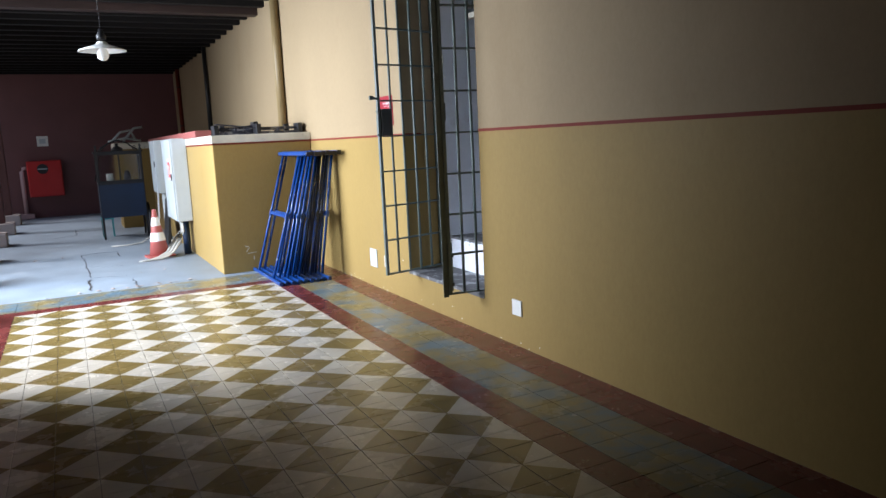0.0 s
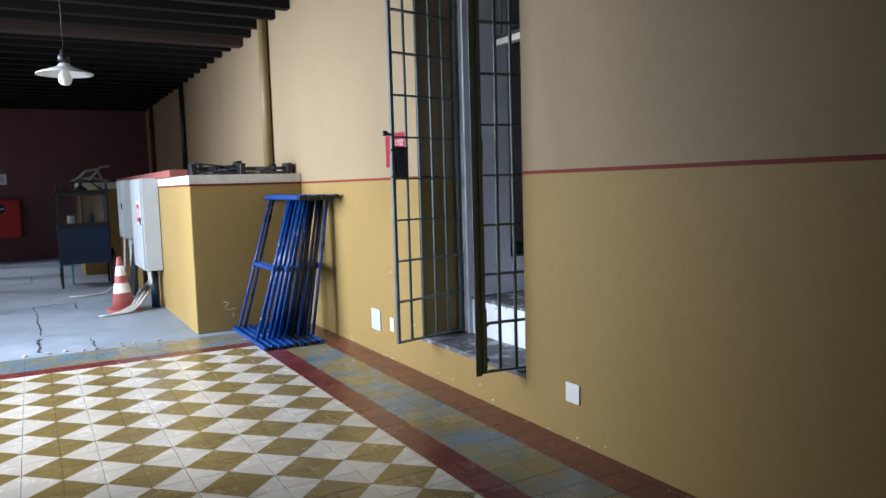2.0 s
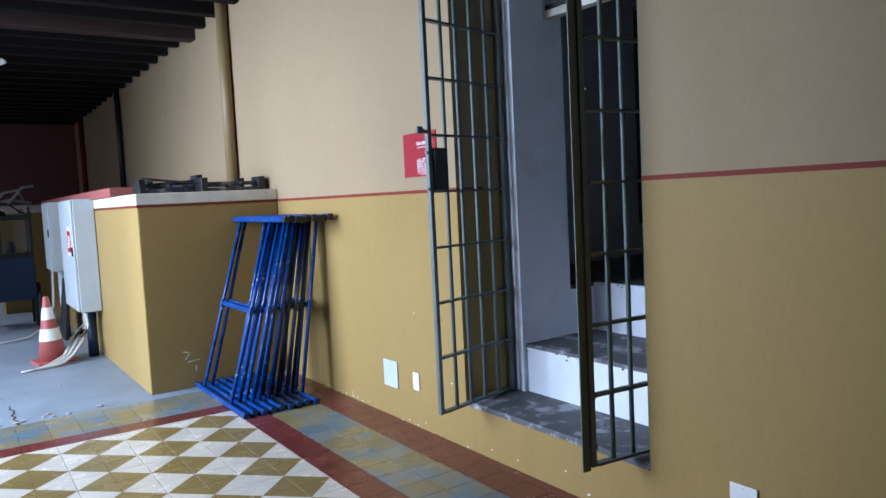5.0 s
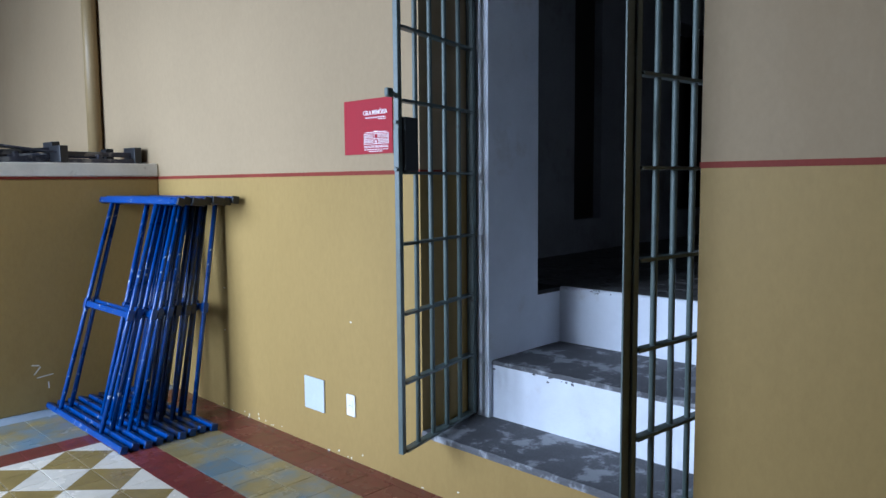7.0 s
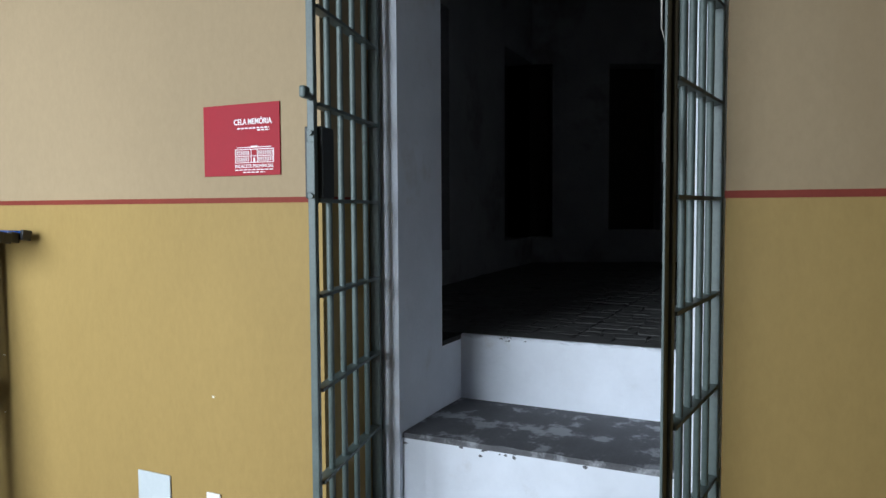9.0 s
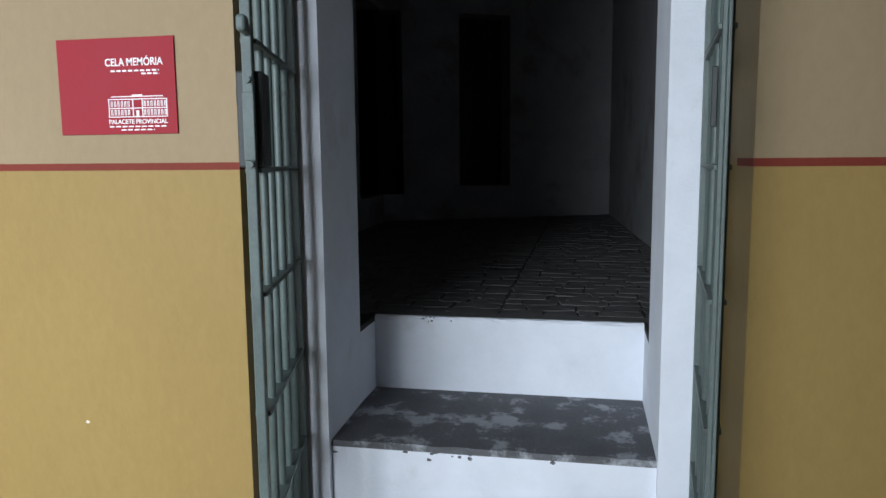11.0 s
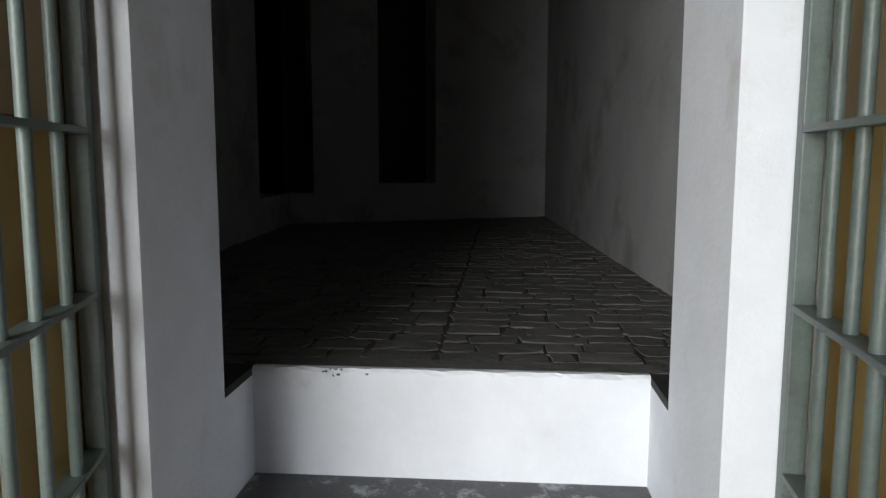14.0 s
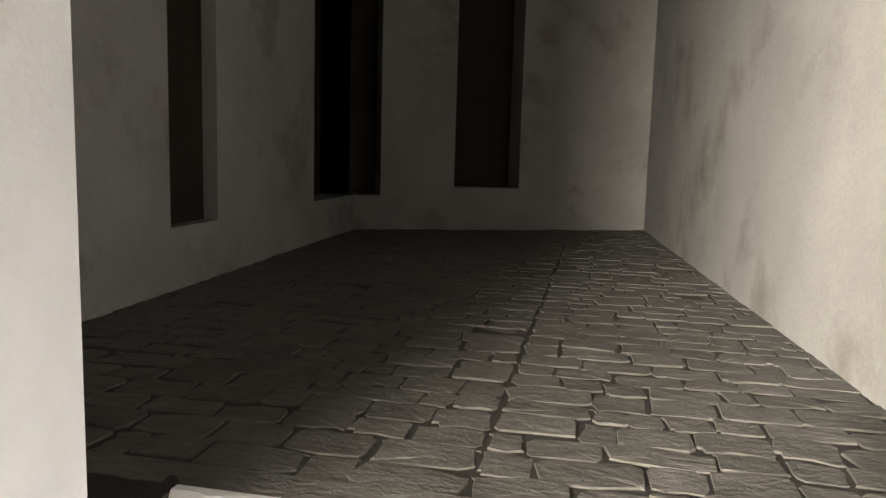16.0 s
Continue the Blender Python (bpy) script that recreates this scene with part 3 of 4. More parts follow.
for y0, y1, z in ((0.03, -0.167, -0.124), (-0.01, -0.125, -0.134)):
    y = y0
    while y > y1:
        w = min(0.019, y - y1)
        sign_bar(y, y - w + 0.003, z, z + 0.004)
        y -= 0.022


def cover_plate(y, z, w, h, material, label, sockets=False):
    p = thing("outlet_plate" if sockets else "cover_plate", pose(WALL_X - 0.004, y, z), label, "wall plate")
    part("plate", box_bm(-0.006, -w / 2, -h / 2, 0.004, w / 2, h / 2, 0.004), material, p)
    if sockets:
        part("socket_insert", box_bm(-0.009, -w * 0.3, -h * 0.22, -0.005, w * 0.3, h * 0.22, 0.003), WHITE_PLASTIC, p)
        for dy in (-0.01, 0.0, 0.01):
            part("pin_hole", tube_bm([(-0.0096, dy, 0.004 * (dy == 0)), (-0.0085, dy, 0.004 * (dy == 0))], 0.0028, 8), BLACK, p)
    else:
        for dz in (-h * 0.4, h * 0.4):
            part("screw", tube_bm([(-0.0075, 0, dz), (-0.005, 0, dz)], 0.003, 8), PANEL_GREY, p)


cover_plate(8.237, 0.323, 0.2, 0.2, PANEL_GREY, "square pale grey cover plate low on the ochre wall")
cover_plate(7.884, 0.326, 0.078, 0.125, WHITE_PLASTIC, "white plastic power outlet low on the ochre wall", True)
cover_plate(5.353, 0.302, 0.128, 0.122, WHITE_PLASTIC, "blank white plastic cover plate low on the ochre wall")

# ---- ceiling lamp ----
lamp = thing("pendant_lamp", pose(0.324, 9.47, 2.675), "white enamel pendant lamp with a bare bulb, hung from the joists", "lamp")
part("shade", lathe_bm([(0.04, 0.09), (0.052, 0.08), (0.065, 0.06), (0.14, 0.036), (0.235, 0.0), (0.24, -0.008), (0.23, -0.008), (0.135, 0.028), (0.06, 0.052), (0.04, 0.07)], 40), ENAMEL, lamp)
part("bulb", lathe_bm([(0.012, 0.07), (0.022, 0.04), (0.05, -0.01), (0.06, -0.045), (0.052, -0.08), (0.028, -0.103), (0.004, -0.108)], 24, True), ENAMEL, lamp, "white glass bulb")
part("neck", lathe_bm([(0.048, 0.11), (0.05, 0.15), (0.03, 0.18), (0.02, 0.22)], 20, True), BLACK, lamp, "dark lamp holder")
part("cord", tube_bm([(0, 0, 0.2), (0, 0, CEIL_Z - 2.67)], 0.004, 8), BLACK, lamp)

# ---- electrical cabinets, cables, cone ----


def cabinet(x0, y0, z0, x1, y1, z1, label):
    c = thing("electrical_cabinet", pose(x0, y0, z0), label, "electrical cabinet")
    w, d, h = x1 - x0, y1 - y0, z1 - z0
    part("body", box_bm(0.02, 0, 0, w, d, h, 0.008), PANEL_GREY, c)
    door = part("door", box_bm(-0.004, 0.012, 0.012, 0.018, d - 0.012, h - 0.012, 0.006), PANEL_GREY, c)
    part("handle", box_bm(-0.02, 0.05, h * 0.5, -0.002, 0.075, h * 0.5 + 0.1, 0.004), BLACK, door)
    return c, d, h


big, d, h = cabinet(1.25, 12.42, 0.52, 1.484, 13.45, 1.77, "tall light grey electrical cabinet on the masonry enclosure")
part("warning_label", box_bm(-0.006, d * 0.12, h * 0.5, -0.003, d * 0.42, h * 0.76), SIGN_WHITE, big, "white and red warning label")
part("label_band", box_bm(-0.008, d * 0.15, h * 0.53, -0.005, d * 0.39, h * 0.72), RED, big)
part("label_mark", box_bm(-0.01, d * 0.21, h * 0.57, -0.007, d * 0.33, h * 0.68), CAP_WHITE, big)
part("conduit", tube_bm([(0.14, 0.2, 0.01), (0.14, 0.2, -0.525)], 0.055, 14), CART_BLUE, big, "dark blue conduit")
small, d, h = cabinet(1.23, 14.4, 0.86, 1.484, 15.1, 1.78, "light grey electrical cabinet on the masonry enclosure")
part("conduit", tube_bm([(0.12, 0.16, 0.01), (0.12, 0.16, -0.865)], 0.05, 14), PANEL_GREY, small, "grey conduit")
board = thing("loose_board", pose(1.2, 14.0, -0.005, 0, 6, 0), "dark board leaning behind the traffic cone", "board")
part("plank", box_bm(0.06, 0, 0.004, 0.1, 0.55, 0.78, 0.004), BLACK, board)
for k in range(9):
    c = thing("cable", pose(1.33 + 0.008 * (k % 3), 12.5 + 0.04 * k, 0), "thick grey-white cable from the cabinet to the floor", "cable", "cabinet cables")
    run = 0.36 + 0.028 * k
    part("core", tube_bm([(0, 0, 0.53), (0.004, -0.01, 0.36), (-0.06 - 0.012 * k, -0.05, 0.2), (-0.17 - 0.014 * k, -0.12 - 0.035 * k, 0.085), (-run * 0.75, -0.2 - 0.04 * k, 0.03), (-run, -0.24 - 0.045 * k, 0.012), (-run - 0.12, -0.25 - 0.045 * k, 0.008)], 0.0115, 8), CABLE, c)
for k in range(2):
    c = thing("cable", pose(1.25, 14.6 + 0.08 * k, 0), "thin grey-white cable trailing over the floor", "cable", "floor cables")
    part("core", tube_bm([(0, 0, 0.86), (-0.02, 0.05, 0.4), (-0.12, 0.0, 0.14), (-0.35, -0.1, 0.02), (-0.62, -0.15 - 0.1 * k, 0.008), (-0.85, -0.12 - 0.1 * k, 0.008)], 0.01, 8), CABLE, c)

cone = thing("traffic_cone", pose(0.98, 12.62, -0.004, 0, -2, 8), "faded orange traffic cone with two white bands", "traffic cone")
part("base", box_bm(-0.19, -0.19, 0, 0.19, 0.19, 0.035, 0.012), ORANGE, cone)
part("body", lathe_bm([(0.15, 0.03), (0.095, 0.34), (0.055, 0.56), (0.028, 0.72), (0.02, 0.73)], 28, True), ORANGE, cone)
part("band", lathe_bm([(0.1145, 0.25), (0.0925, 0.38)], 28), ENAMEL, cone, "white reflective band")
part("band", lathe_bm([(0.0725, 0.48), (0.0475, 0.61)], 28), ENAMEL, cone, "white reflective band")

# ---- food cart ----
cart = thing("glass_cart", pose(0.34, 15.7, 0) @ Matrix.Diagonal((0.88, 0.75, 1, 1)), "navy blue handcart with a glazed display box, on the concrete", "cart")
for x, y in ((0.0, 0.0), (0.0, 0.75), (0.86, 0.0), (0.86, 0.75)):
    part("post", box_bm(x, y, 0.0, x + 0.045, y + 0.045, 1.6, 0.004), BLACK, cart)
part("box", box_bm(0.012, -0.012, 0.4, 0.89, 0.8, 1.02, 0.006), CART_BLUE, cart, "navy blue panelled box")
part("tray", box_bm(0.0, 0.0, 1.02, 0.9, 0.8, 1.05, 0.004), BLACK, cart)
part("roof", box_bm(-0.03, -0.03, 1.6, 0.93, 0.83, 1.63, 0.006), BLACK, cart)
for z in (1.05, 1.56):
    part("frame_rail", box_bm(0.045, -0.004, z, 0.86, 0.03, z + 0.04, 0.003), BLACK, cart)
part("mullion", box_bm(0.43, -0.004, 1.09, 0.46, 0.03, 1.56, 0.003), BLACK, cart)
for x0, x1 in ((0.047, 0.428), (0.462, 0.858)):
    pane = part("pane", box_bm(x0, 0.01, 1.092, x1, 0.015, 1.558), GLASS, cart, "clear glass pane")
    pane.visible_shadow = False
part("tin", lathe_bm([(0.07, 0), (0.07, 0.16)], 16, True), ENAMEL, cart, "white tin behind the glass").location = (0.25, 0.3, 1.055)
part("jar", lathe_bm([(0.06, 0), (0.07, 0.1), (0.04, 0.2)], 16, True), JUNK, cart).location = (0.6, 0.35, 1.055)
part("wheel", tube_bm([(0.93, 0.3, 0.32), (0.97, 0.3, 0.32)], 0.31, 28), BLACK, cart, "spoked black cart wheel")
part("rod", tube_bm([(-0.05, 0.1, 1.1), (0.12, 0.0, 1.7), (0.3, 0.1, 1.78)], 0.012, 8), BLACK, cart)
part("lid_knob", lathe_bm([(0.12, 0), (0.11, 0.05), (0.03, 0.09), (0.03, 0.14)], 16, True), BLACK, cart).location = (0.45, 0.3, 1.63)
for x in (0.022, 0.882):
    part("finial", lathe_bm([(0.02, 0), (0.034, 0.03), (0.012, 0.06), (0.03, 0.09), (0.004, 0.12)], 12, True), BLACK, cart, "turned black finial").location = (x, 0.02, 1.63)
part("crest", tube_bm([(0.06, 0.02, 1.64), (0.16, 0.02, 1.69), (0.26, 0.02, 1.77), (0.45, 0.02, 1.83), (0.64, 0.02, 1.77), (0.74, 0.02, 1.69), (0.84, 0.02, 1.64)], 0.014, 8), BLACK, cart, "curved black iron crest")
for x in (0.1, 0.72):
    part("scroll", tube_bm([(x + 0.05 + 0.035 * math.cos(a), 0.02, 1.68 + 0.035 * math.sin(a)) for a in (0.7 * k for k in range(9))], 0.008, 6), BLACK, cart)
bucket = thing("plastic_leg_stool", pose(0.45, 16.3, -0.004), "small teal plastic stool under the cart", "stool")
part("top", box_bm(-0.12, -0.12, 0.34, 0.12, 0.12, 0.37, 0.01), TEAL, bucket)
for x in (-0.1, 0.08):
    for y in (-0.1, 0.08):
        part("leg", box_bm(x, y, 0, x + 0.025, y + 0.025, 0.34, 0.004), TEAL, bucket)

# ---- fire hose cabinet and plate on the far wall ----
hose = thing("fire_hose_cabinet", pose(-1.05, FAR_Y, 0.56), "red fire hose cabinet with a round dark emblem", "fire cabinet")
part("body", box_bm(0, -0.26, 0, 0.8, -0.002, 0.92, 0.01), RED, hose)
part("door", box_bm(0.02, -0.275, 0.02, 0.78, -0.255, 0.9, 0.008), RED, hose)
part("emblem", lathe_bm([(0.13, 0), (0.13, 0.006)], 24, True), BLACK, hose, "round dark emblem").matrix_local = pose(0.36, -0.276, 0.71, 90)
part("emblem_bar", box_bm(0.25, -0.286, 0.695, 0.47, -0.281, 0.725), PANEL_GREY, hose)
standpipe = thing("standpipe", pose(-1.18, FAR_Y - 0.1, 0), "faded pink fire water pipe rising beside the cabinet", "pipe")
part("tube", tube_bm([(0, 0, 0), (0, 0, 1.22), (0.03, 0, 1.3), (0.13, 0, 1.32)], 0.05, 12), PINK_PIPE, standpipe)
part("foot", box_bm(-0.16, -0.1, -0.004, 0.18, 0.09, 0.13, 0.01), PINK_PIPE, standpipe)
notice = thing("wall_notice", pose(-0.62, FAR_Y - 0.004, 1.98), "small white notice on the maroon wall", "notice")
part("sheet", box_bm(-0.13, -0.004, -0.13, 0.13, 0.002, 0.13, 0.001), WHITE_PLASTIC, notice)
part("mark", box_bm(-0.07, -0.006, -0.06, 0.07, -0.003, 0.06), PANEL_GREY, notice)

# ---- gallery posts ----
for y in (9.25, 11.6, 13.95, 16.3, 18.65, 21.0):
    p = thing("gallery_post", pose(-1.5, y, 0), "brown painted wooden gallery post on a plaster plinth", "post", "gallery posts")
    part("plinth", box_bm(-0.25, -0.25, -0.02, 0.25, 0.25, 0.24, 0.015), PLINTH, p)
    part("shaft", box_bm(-0.09, -0.09, 0.24, 0.09, 0.09, CEIL_Z - 0.005, 0.012), POST_PAINT, p)
conduit = thing("wall_conduit", pose(-1.39, 16.3, 0.24), "thin grey conduit on a gallery post", "conduit")
part("tube", tube_bm([(0, -0.05, 0), (0, -0.05, 2.4)], 0.016, 8), POST_PAINT, conduit)

# ---- junk on top of the enclosure ----
TOP = 1.755


def rail_bundle(name, m, length, label):
    r = thing(name, m, label, "metal frame")
    for k, (y, z) in enumerate(((0, 0.016), (0.12, 0.016), (0.05, 0.07))):
        part("bar", box_bm(0, y - 0.02, z - 0.016, length, y + 0.02, z + 0.02, 0.003), JUNK, r)
    for x in (0.0, length):
        part("end_block", box_bm(x - 0.03, -0.03, 0.0, x + 0.03, 0.15, 0.13, 0.006), BLACK, r)
    part("tie", box_bm(length * 0.45, -0.02, 0.0, length * 0.45 + 0.03, 0.14, 0.07, 0.003), JUNK, r)
    return r


rail_bundle("folded_frame", pose(2.12, 10.42, TOP, 0, 0, 4), 0.56, "folded dusty dark metal frame on the enclosure")
rail_bundle("folded_frame", pose(1.62, 10.6, TOP, 0, -4, 2), 0.52, "folded dusty dark metal frame on the enclosure")
rail_bundle("folded_frame", pose(1.75, 10.9, TOP, 0, 0, -8), 0.85, "folded dusty dark metal frame on the enclosure")
sheet = thing("metal_sheet", pose(1.6, 10.47, TOP + 0.14, 0, 7, -4), "thin dusty grey sheet lying askew on the frames", "sheet")
part("plate", box_bm(0, 0, 0, 0.52, 0.26, 0.008, 0.002), JUNK, sheet)
plank = thing("red_plank", pose(1.47, 11.25, TOP), "faded red painted plank lying along the enclosure's edge", "plank")
part("board", box_bm(-0.02, 0, 0, 0.2, 6.2, 0.09, 0.008), FADED_RED, plank)
scrap = thing("scrap_metal", pose(0.95, 17.9, 1.8), "twisted pale metal scrap on the pier", "scrap")
part("strip", tube_bm([(-0.2, 0, 0.02), (0.0, 0.05, 0.22), (0.2, 0.0, 0.26), (0.3, 0.1, 0.05)], 0.025, 8), PANEL_GREY, scrap)
part("strip", tube_bm([(0.05, 0.1, 0.03), (0.28, 0.05, 0.3), (0.45, 0.05, 0.32)], 0.025, 8), PANEL_GREY, scrap)
part("strip", tube_bm([(-0.25, 0.1, 0.03), (0.1, 0.12, 0.1), (0.4, 0.05, 0.03)], 0.025, 8), PANEL_GREY, scrap)

# rubble and cracks at the edge of the concrete
rnd = random.Random(11)
for k in range(26):
    r = rnd.uniform(0.008, 0.034)
    bm = bmesh.new()
    bmesh.ops.create_icosphere(bm, subdivisions=1, radius=r)
    for v in bm.verts:
        v.co *= rnd.uniform(0.7, 1.2)
        v.co.z *= 0.25
    ob = tagged(new("rubble", mesh_of("rubble", bm, PLINTH)), "pale flake of broken floor", "rubble", "floor flakes")
    ob.location = (rnd.uniform(-0.9, 1.2), rnd.choice((10.1, 10.1, 10.12, 10.15, 11.2, 13.6)) + rnd.uniform(-0.02, 0.12), r * 0.25 - 0.004)


def crack(points, w, seed):
    bm = bmesh.new()
    rr = random.Random(seed)
    pts = []
    for (x0, y0), (x1, y1) in zip(points, points[1:]):
        for i in range(8):
            pts.append((x0 + (x1 - x0) * i / 8 + rr.gauss(0, 0.012), y0 + (y1 - y0) * i / 8 + rr.gauss(0, 0.012)))
    end = points[-1]
    pts.append((end[0], end[1]))
    rows = []
    for i, (x, y) in enumerate(pts):
        p, q = pts[max(i - 1, 0)], pts[min(i + 1, len(pts) - 1)]
        across = Vector((p[1] - q[1], q[0] - p[0], 0)).normalized() * w
        rows.append((bm.verts.new(Vector((x, y, 0)) - across * rr.uniform(0.2, 1)), bm.verts.new(Vector((x, y, 0)) + across * rr.uniform(0.2, 1))))
    for a, b in zip(rows, rows[1:]):
        bm.faces.new((a[0], a[1], b[1], b[0]))
    ob = setting("trim", bm, JOINT, "dark crack in the concrete floor", "crack")
    ob.location.z = -0.0015


crack([(-0.09, 13.73), (0.17, 13.81), (0.43, 13.75)], 0.022, 1)
crack([(0.43, 13.75), (0.45, 13.13)], 0.016, 2)
crack([(-0.09, 13.73), (-0.04, 12.38), (-0.02, 11.28)], 0.01, 3)
crack([(-0.02, 11.25), (0.23, 11.17), (0.43, 11.11)], 0.007, 4)
crack([(-0.03, 12.38), (0.23, 12.1), (0.45, 12.16)], 0.006, 5)
crack([(-0.03, 11.11), (-0.06, 10.91), (-0.05, 10.29)], 0.024, 6)
crack([(0.45, 10.78), (0.46, 10.29), (0.47, 10.01)], 0.012, 7)
crack([(-0.53, 16.78), (-0.11, 17.12)], 0.02, 8)
crack([(-0.11, 17.12), (-0.12, 18.29), (0.3, 18.05)], 0.012, 9)
crack([(0.24, 10.02), (0.3, 10.01)], 0.03, 10)
crack([(-0.1, 10.02), (0.03, 10.01)], 0.025, 11)

# ---- cell stones: uneven setts in courses, each with its own edges ----


def stone_bm(w, d, h, seed):
    """A hewn sett with a ragged outline and a broken, almost flat top."""
    rr = random.Random(seed)
    bm = bmesh.new()
    n = 14
    ring = []
    for k in range(n):
        a = 2 * math.pi * (k + 0.5) / n
        c, s = math.cos(a), math.sin(a)
        e = 0.3
        ring.append((math.copysign(abs(c) ** e, c) * (w / 2 - 0.004) + rr.gauss(0, 0.005), math.copysign(abs(s) ** e, s) * (d / 2 - 0.002) + rr.gauss(0, 0.005)))
    low = [bm.verts.new((x, y, 0)) for x, y in ring]
    mid = [bm.verts.new((x, y, h - 0.003)) for x, y in ring]
    tilt = rr.uniform(-0.01, 0.01), rr.uniform(-0.015, 0.015)
    high = [bm.verts.new((x * 0.985, y * 0.975, h + tilt[0] * x + tilt[1] * y + rr.gauss(0, 0.0008))) for x, y in ring]
    for lo, hi in ((low, mid), (mid, high)):
        for k in range(n):
            bm.faces.new((lo[k], lo[(k + 1) % n], hi[(k + 1) % n], hi[k]))
    c = bm.verts.new((rr.gauss(0, 0.02), rr.gauss(0, 0.01), h + rr.uniform(-0.001, 0.002)))
    for k in range(n):
        bm.faces.new((high[k], high[(k + 1) % n], c))
    return bm


cell_floor = bpy.data.objects["cell_bed"]
STONES = [(0.09 + 0.029 * (k % 6), mesh_of("stone", stone_bm(0.09 + 0.029 * (k % 6), 0.114, 0.045, k), STONE)) for k in range(24)]
rr = random.Random(5)
far_stones, near_stones = bmesh.new(), 0
x, row = 3.95, 0
while x < 9.9:
    depth = rr.uniform(0.092, 0.138)
    x += depth / 2
    for way, start, end in ((1, 6.66, 8.6), (-1, 6.655, 5.55 + (x - CELL_X) * 0.063)):
        y = start
        while (y - end) * way < 0:
            w, me = STONES[rr.randrange(24)]
            m = pose(x + 0.034 * noise.noise(Vector((x * 1.3, y * 2.6, 0))) + rr.gauss(0, 0.005), y + way * w / 2, CELL_Z - 0.046 + rr.gauss(0, 0.0015), rr.gauss(0, 0.5), rr.gauss(0, 0.5), 90 + rr.gauss(0, 3.5)) @ Matrix.Diagonal((1, depth / 0.114 * rr.uniform(0.94, 1.02), 1, 1))
            if x < 6.0 and y < 7.5 and near_stones < 300:
                ob = new("stone", me)
                ob.matrix_world = m
                ob.parent = cell_floor
                near_stones += 1
            else:
                t = len(far_stones.verts)
                far_stones.from_mesh(me)
                far_stones.verts.ensure_lookup_table()
                bmesh.ops.transform(far_stones, matrix=m, verts=far_stones.verts[t:])
            y += way * w
    x += depth / 2
    row += 1
tagged(part("stones", far_stones, STONE, cell_floor, "dark stone setts"), kind="stuff")
for name, y0, y1 in (("cell_edge_stone", 5.6, 8.2),):
    setting(name, worn_edge_box(RISER_X + 0.026, y0, CELL_Z - 0.06, RISER_X + 0.128, y1, CELL_Z + 0.003, 0.014, 0.04, 15), STONE, "dark edging of the cell floor", "floor")
for name, y0, y1 in (("cell_ledge_north", IN_Y1, 8.2), ("cell_ledge_south", 5.6, IN_Y0)):
    setting(name, worn_edge_box(CELL_X + 0.002, y0, CELL_Z - 0.022, RISER_X + 0.1, y1, CELL_Z + 0.002, 0.004, 0.05, 17), JOINT, "dark cement ledge beside the upper step", "floor")

# ---- cement tiles of the gallery ----
H = TILE / 2 - 0.0012


def tile_mesh(mats, split):
    """A cement tile: one colour, or two triangles parted along a diagonal (split +1 or -1)."""
    bm = bmesh.new()
    t, q = 0.0, 0.0015
    low = [bm.verts.new((sx * H, sy * H, -0.009)) for sx, sy in ((-1, -1), (1, -1), (1, 1), (-1, 1))]
    up = [bm.verts.new((v.co.x, v.co.y, t - q)) for v in low]
    top = [bm.verts.new((v.co.x - math.copysign(q, v.co.x), v.co.y - math.copysign(q, v.co.y), t)) for v in low]
    for k in range(4):
        bm.faces.new((low[k], low[(k + 1) % 4], up[(k + 1) % 4], up[k]))
    faces = [(0, 1, 2), (0, 2, 3)] if split >= 0 else [(1, 2, 3), (1, 3, 0)]
    for i, f in enumerate(faces):
        bm.faces.new([top[k] for k in f]).material_index = i if split else 0
    for k in range(4):
        mid = bm.faces.new((up[k], up[(k + 1) % 4], top[(k + 1) % 4], top[k]))
        own = [i for i, f in enumerate(faces) if k in f and (k + 1) % 4 in f]
        mid.material_index = own[0] if split and own else 0
    return mesh_of("tile", bm, mats)


# white diamonds sit round every second tile corner, olive ones between them
TILES = {
    ("f", 1, 0): tile_mesh([TILE_WHITE, TILE_OLIVE], 1),
    ("f", 1, 1): tile_mesh([TILE_OLIVE, TILE_WHITE], 1),
    ("f", -1, 0): tile_mesh([TILE_WHITE, TILE_OLIVE], -1),
    ("f", -1, 1): tile_mesh([TILE_OLIVE, TILE_WHITE], -1),
    "r": tile_mesh(TILE_RED, 0),
    "b": tile_mesh(TILE_BLUE, 0),
}
floor_bed = bpy.data.objects["floor_bed"]
rest = {k: bmesh.new() for k in ("f", "r", "b")}
REST_MATS = {"f": [TILE_WHITE, TILE_OLIVE], "r": [TILE_RED], "b": [TILE_BLUE]}
WHITE_Y = 7.262


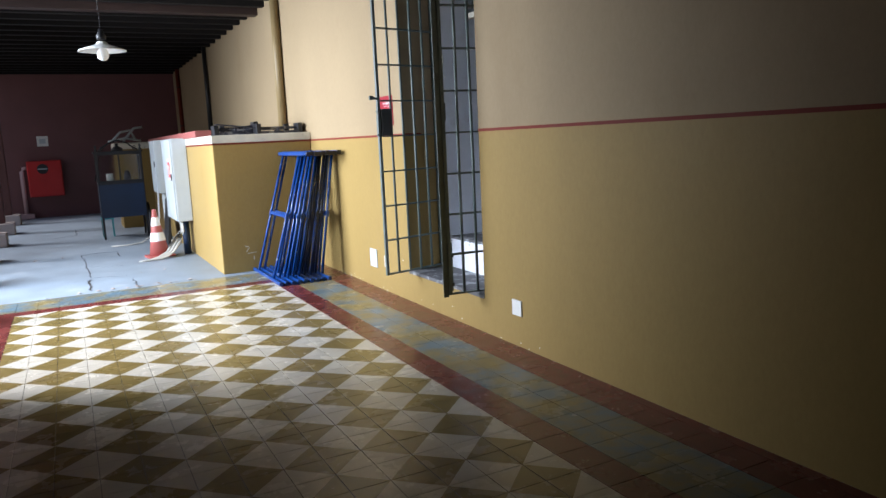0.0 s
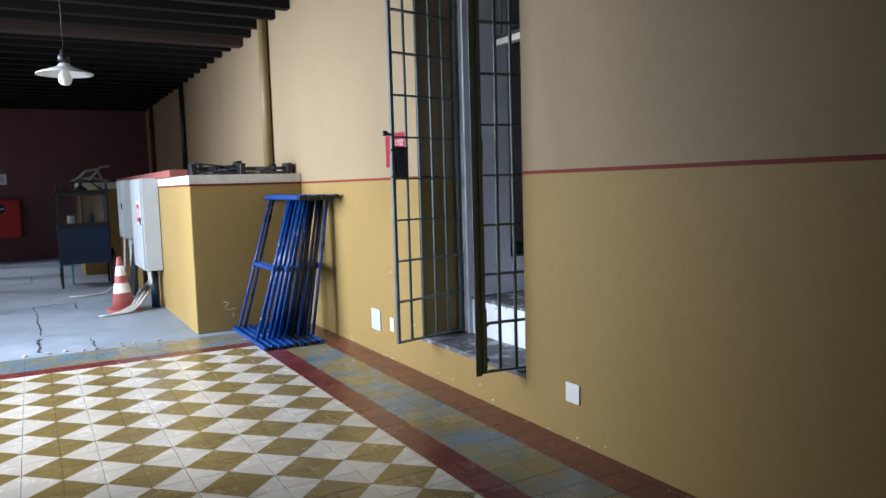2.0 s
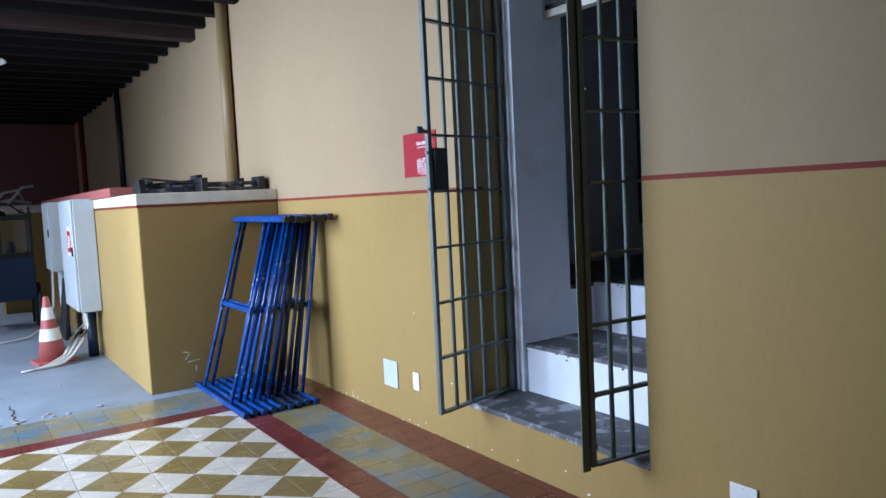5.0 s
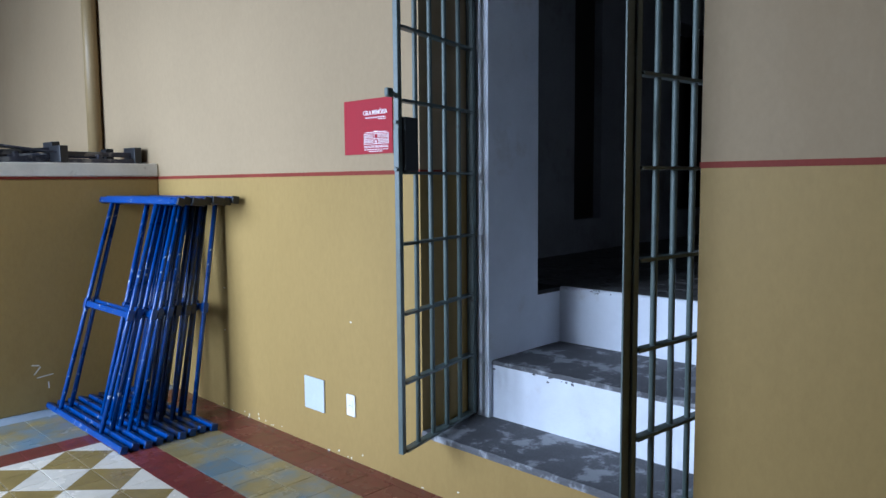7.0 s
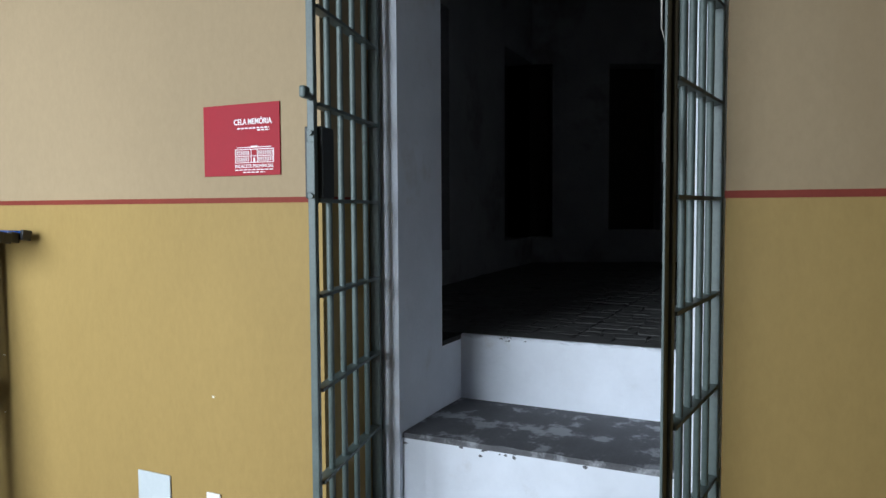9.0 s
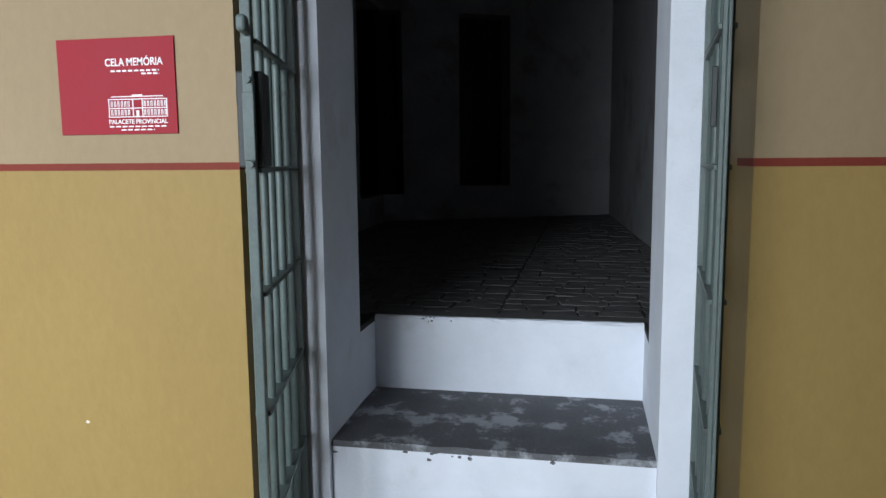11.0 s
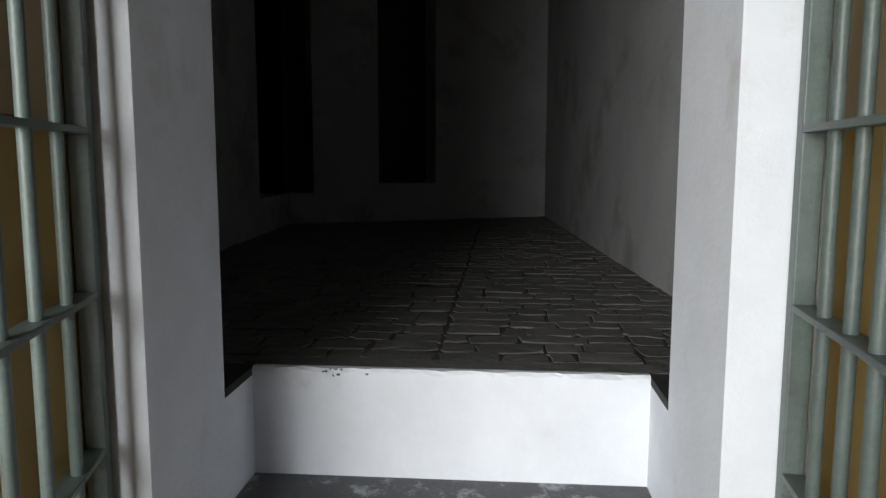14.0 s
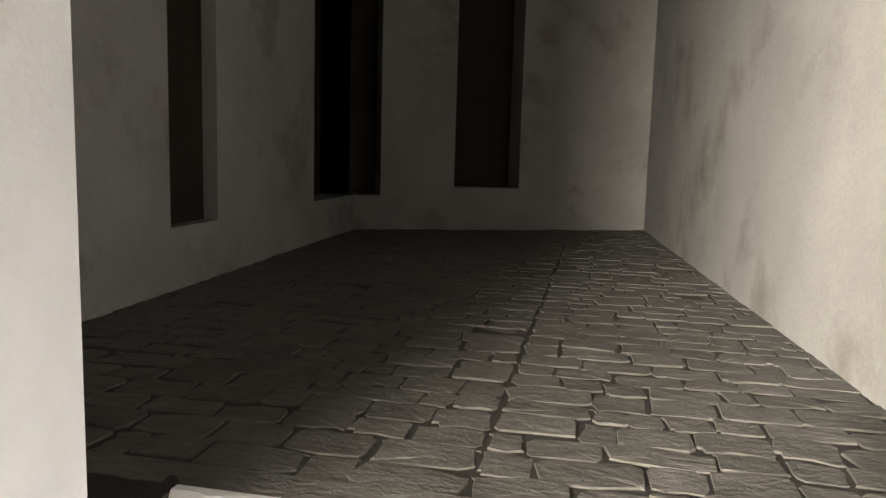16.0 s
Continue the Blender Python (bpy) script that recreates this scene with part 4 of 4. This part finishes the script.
def put_tile(key, x, y, near):
    m = pose(x, y, 0.0003 * noise.noise(Vector((x * 9, y * 9, 0))), 0.12 * noise.noise(Vector((x * 7, y * 7, 3))), 0.12 * noise.noise(Vector((x * 7, y * 7, 9))), 0) @ Matrix.Diagonal((1, TILE_Y / TILE, 1, 1))
    if near:
        ob = new("tile", TILES[key])
        ob.matrix_world = m
        ob.parent = floor_bed
        return
    kind = key if isinstance(key, str) else key[0]
    bm = rest[kind]
    t, u = len(bm.verts), len(bm.faces)
    bm.from_mesh(TILES[key])
    bm.verts.ensure_lookup_table()
    bmesh.ops.transform(bm, matrix=m, verts=bm.verts[t:])
    if kind == "f" and TILES[key].materials[0] == TILE_OLIVE:
        bm.faces.ensure_lookup_table()
        for f in bm.faces[u:]:
            f.material_index = 1 - f.material_index


near_count = 0
i0, i1 = 0, 21
for i in range(i0, i1 + 1):
    x = FIELD_X + TILE * (0.5 + (4 - i))
    if x > WALL_X - 0.02 or x < -1.55:
        continue
    j = 0
    while True:
        y = FIELD_Y + 4 * TILE_Y - TILE_Y * (j + 0.5)
        if y < -1.5:
            break
        field = 5 <= i <= 17 and j >= 4
        if field:
            # corner of this tile that is a white centre
            cx = round((x - FIELD_X) / TILE - 0.5)
            cy = round((y - WHITE_Y) / TILE_Y - 0.5)
            px, py = cx % 2, cy % 2
            # white centres at even (cx, cy) corners
            if (px, py) == (0, 0):
                key = ("f", -1, 1)
            elif (px, py) == (1, 1):
                key = ("f", -1, 0)
            elif (px, py) == (1, 0):
                key = ("f", 1, 0)
            else:
                key = ("f", 1, 1)
        else:
            d = max(4 - i, i - 18 if i > 17 else 0, 3 - j) if i < 5 or i > 17 else 3 - j
            key = "r" if d in (0, 3) or d > 3 else "b"
            if j == 0 and 1 < i < 21:
                key = "b"
        near = 5.2 < y < 10.2 and x > 0.55 and near_count < 300
        near_count += near
        put_tile(key, x, y, near)
        j += 1
for k, bm in rest.items():
    tagged(part("tiles", bm, REST_MATS[k], floor_bed, "cement floor tiles"), kind="stuff")
setting("baseboard", box_bm(FIELD_X + TILE * 4 + 0.002, BACK_Y, -0.008, WALL_X - 0.001, EDGE_Y, 0.0), TILE_RED, "narrow cut red tiles along the wall", "floor")
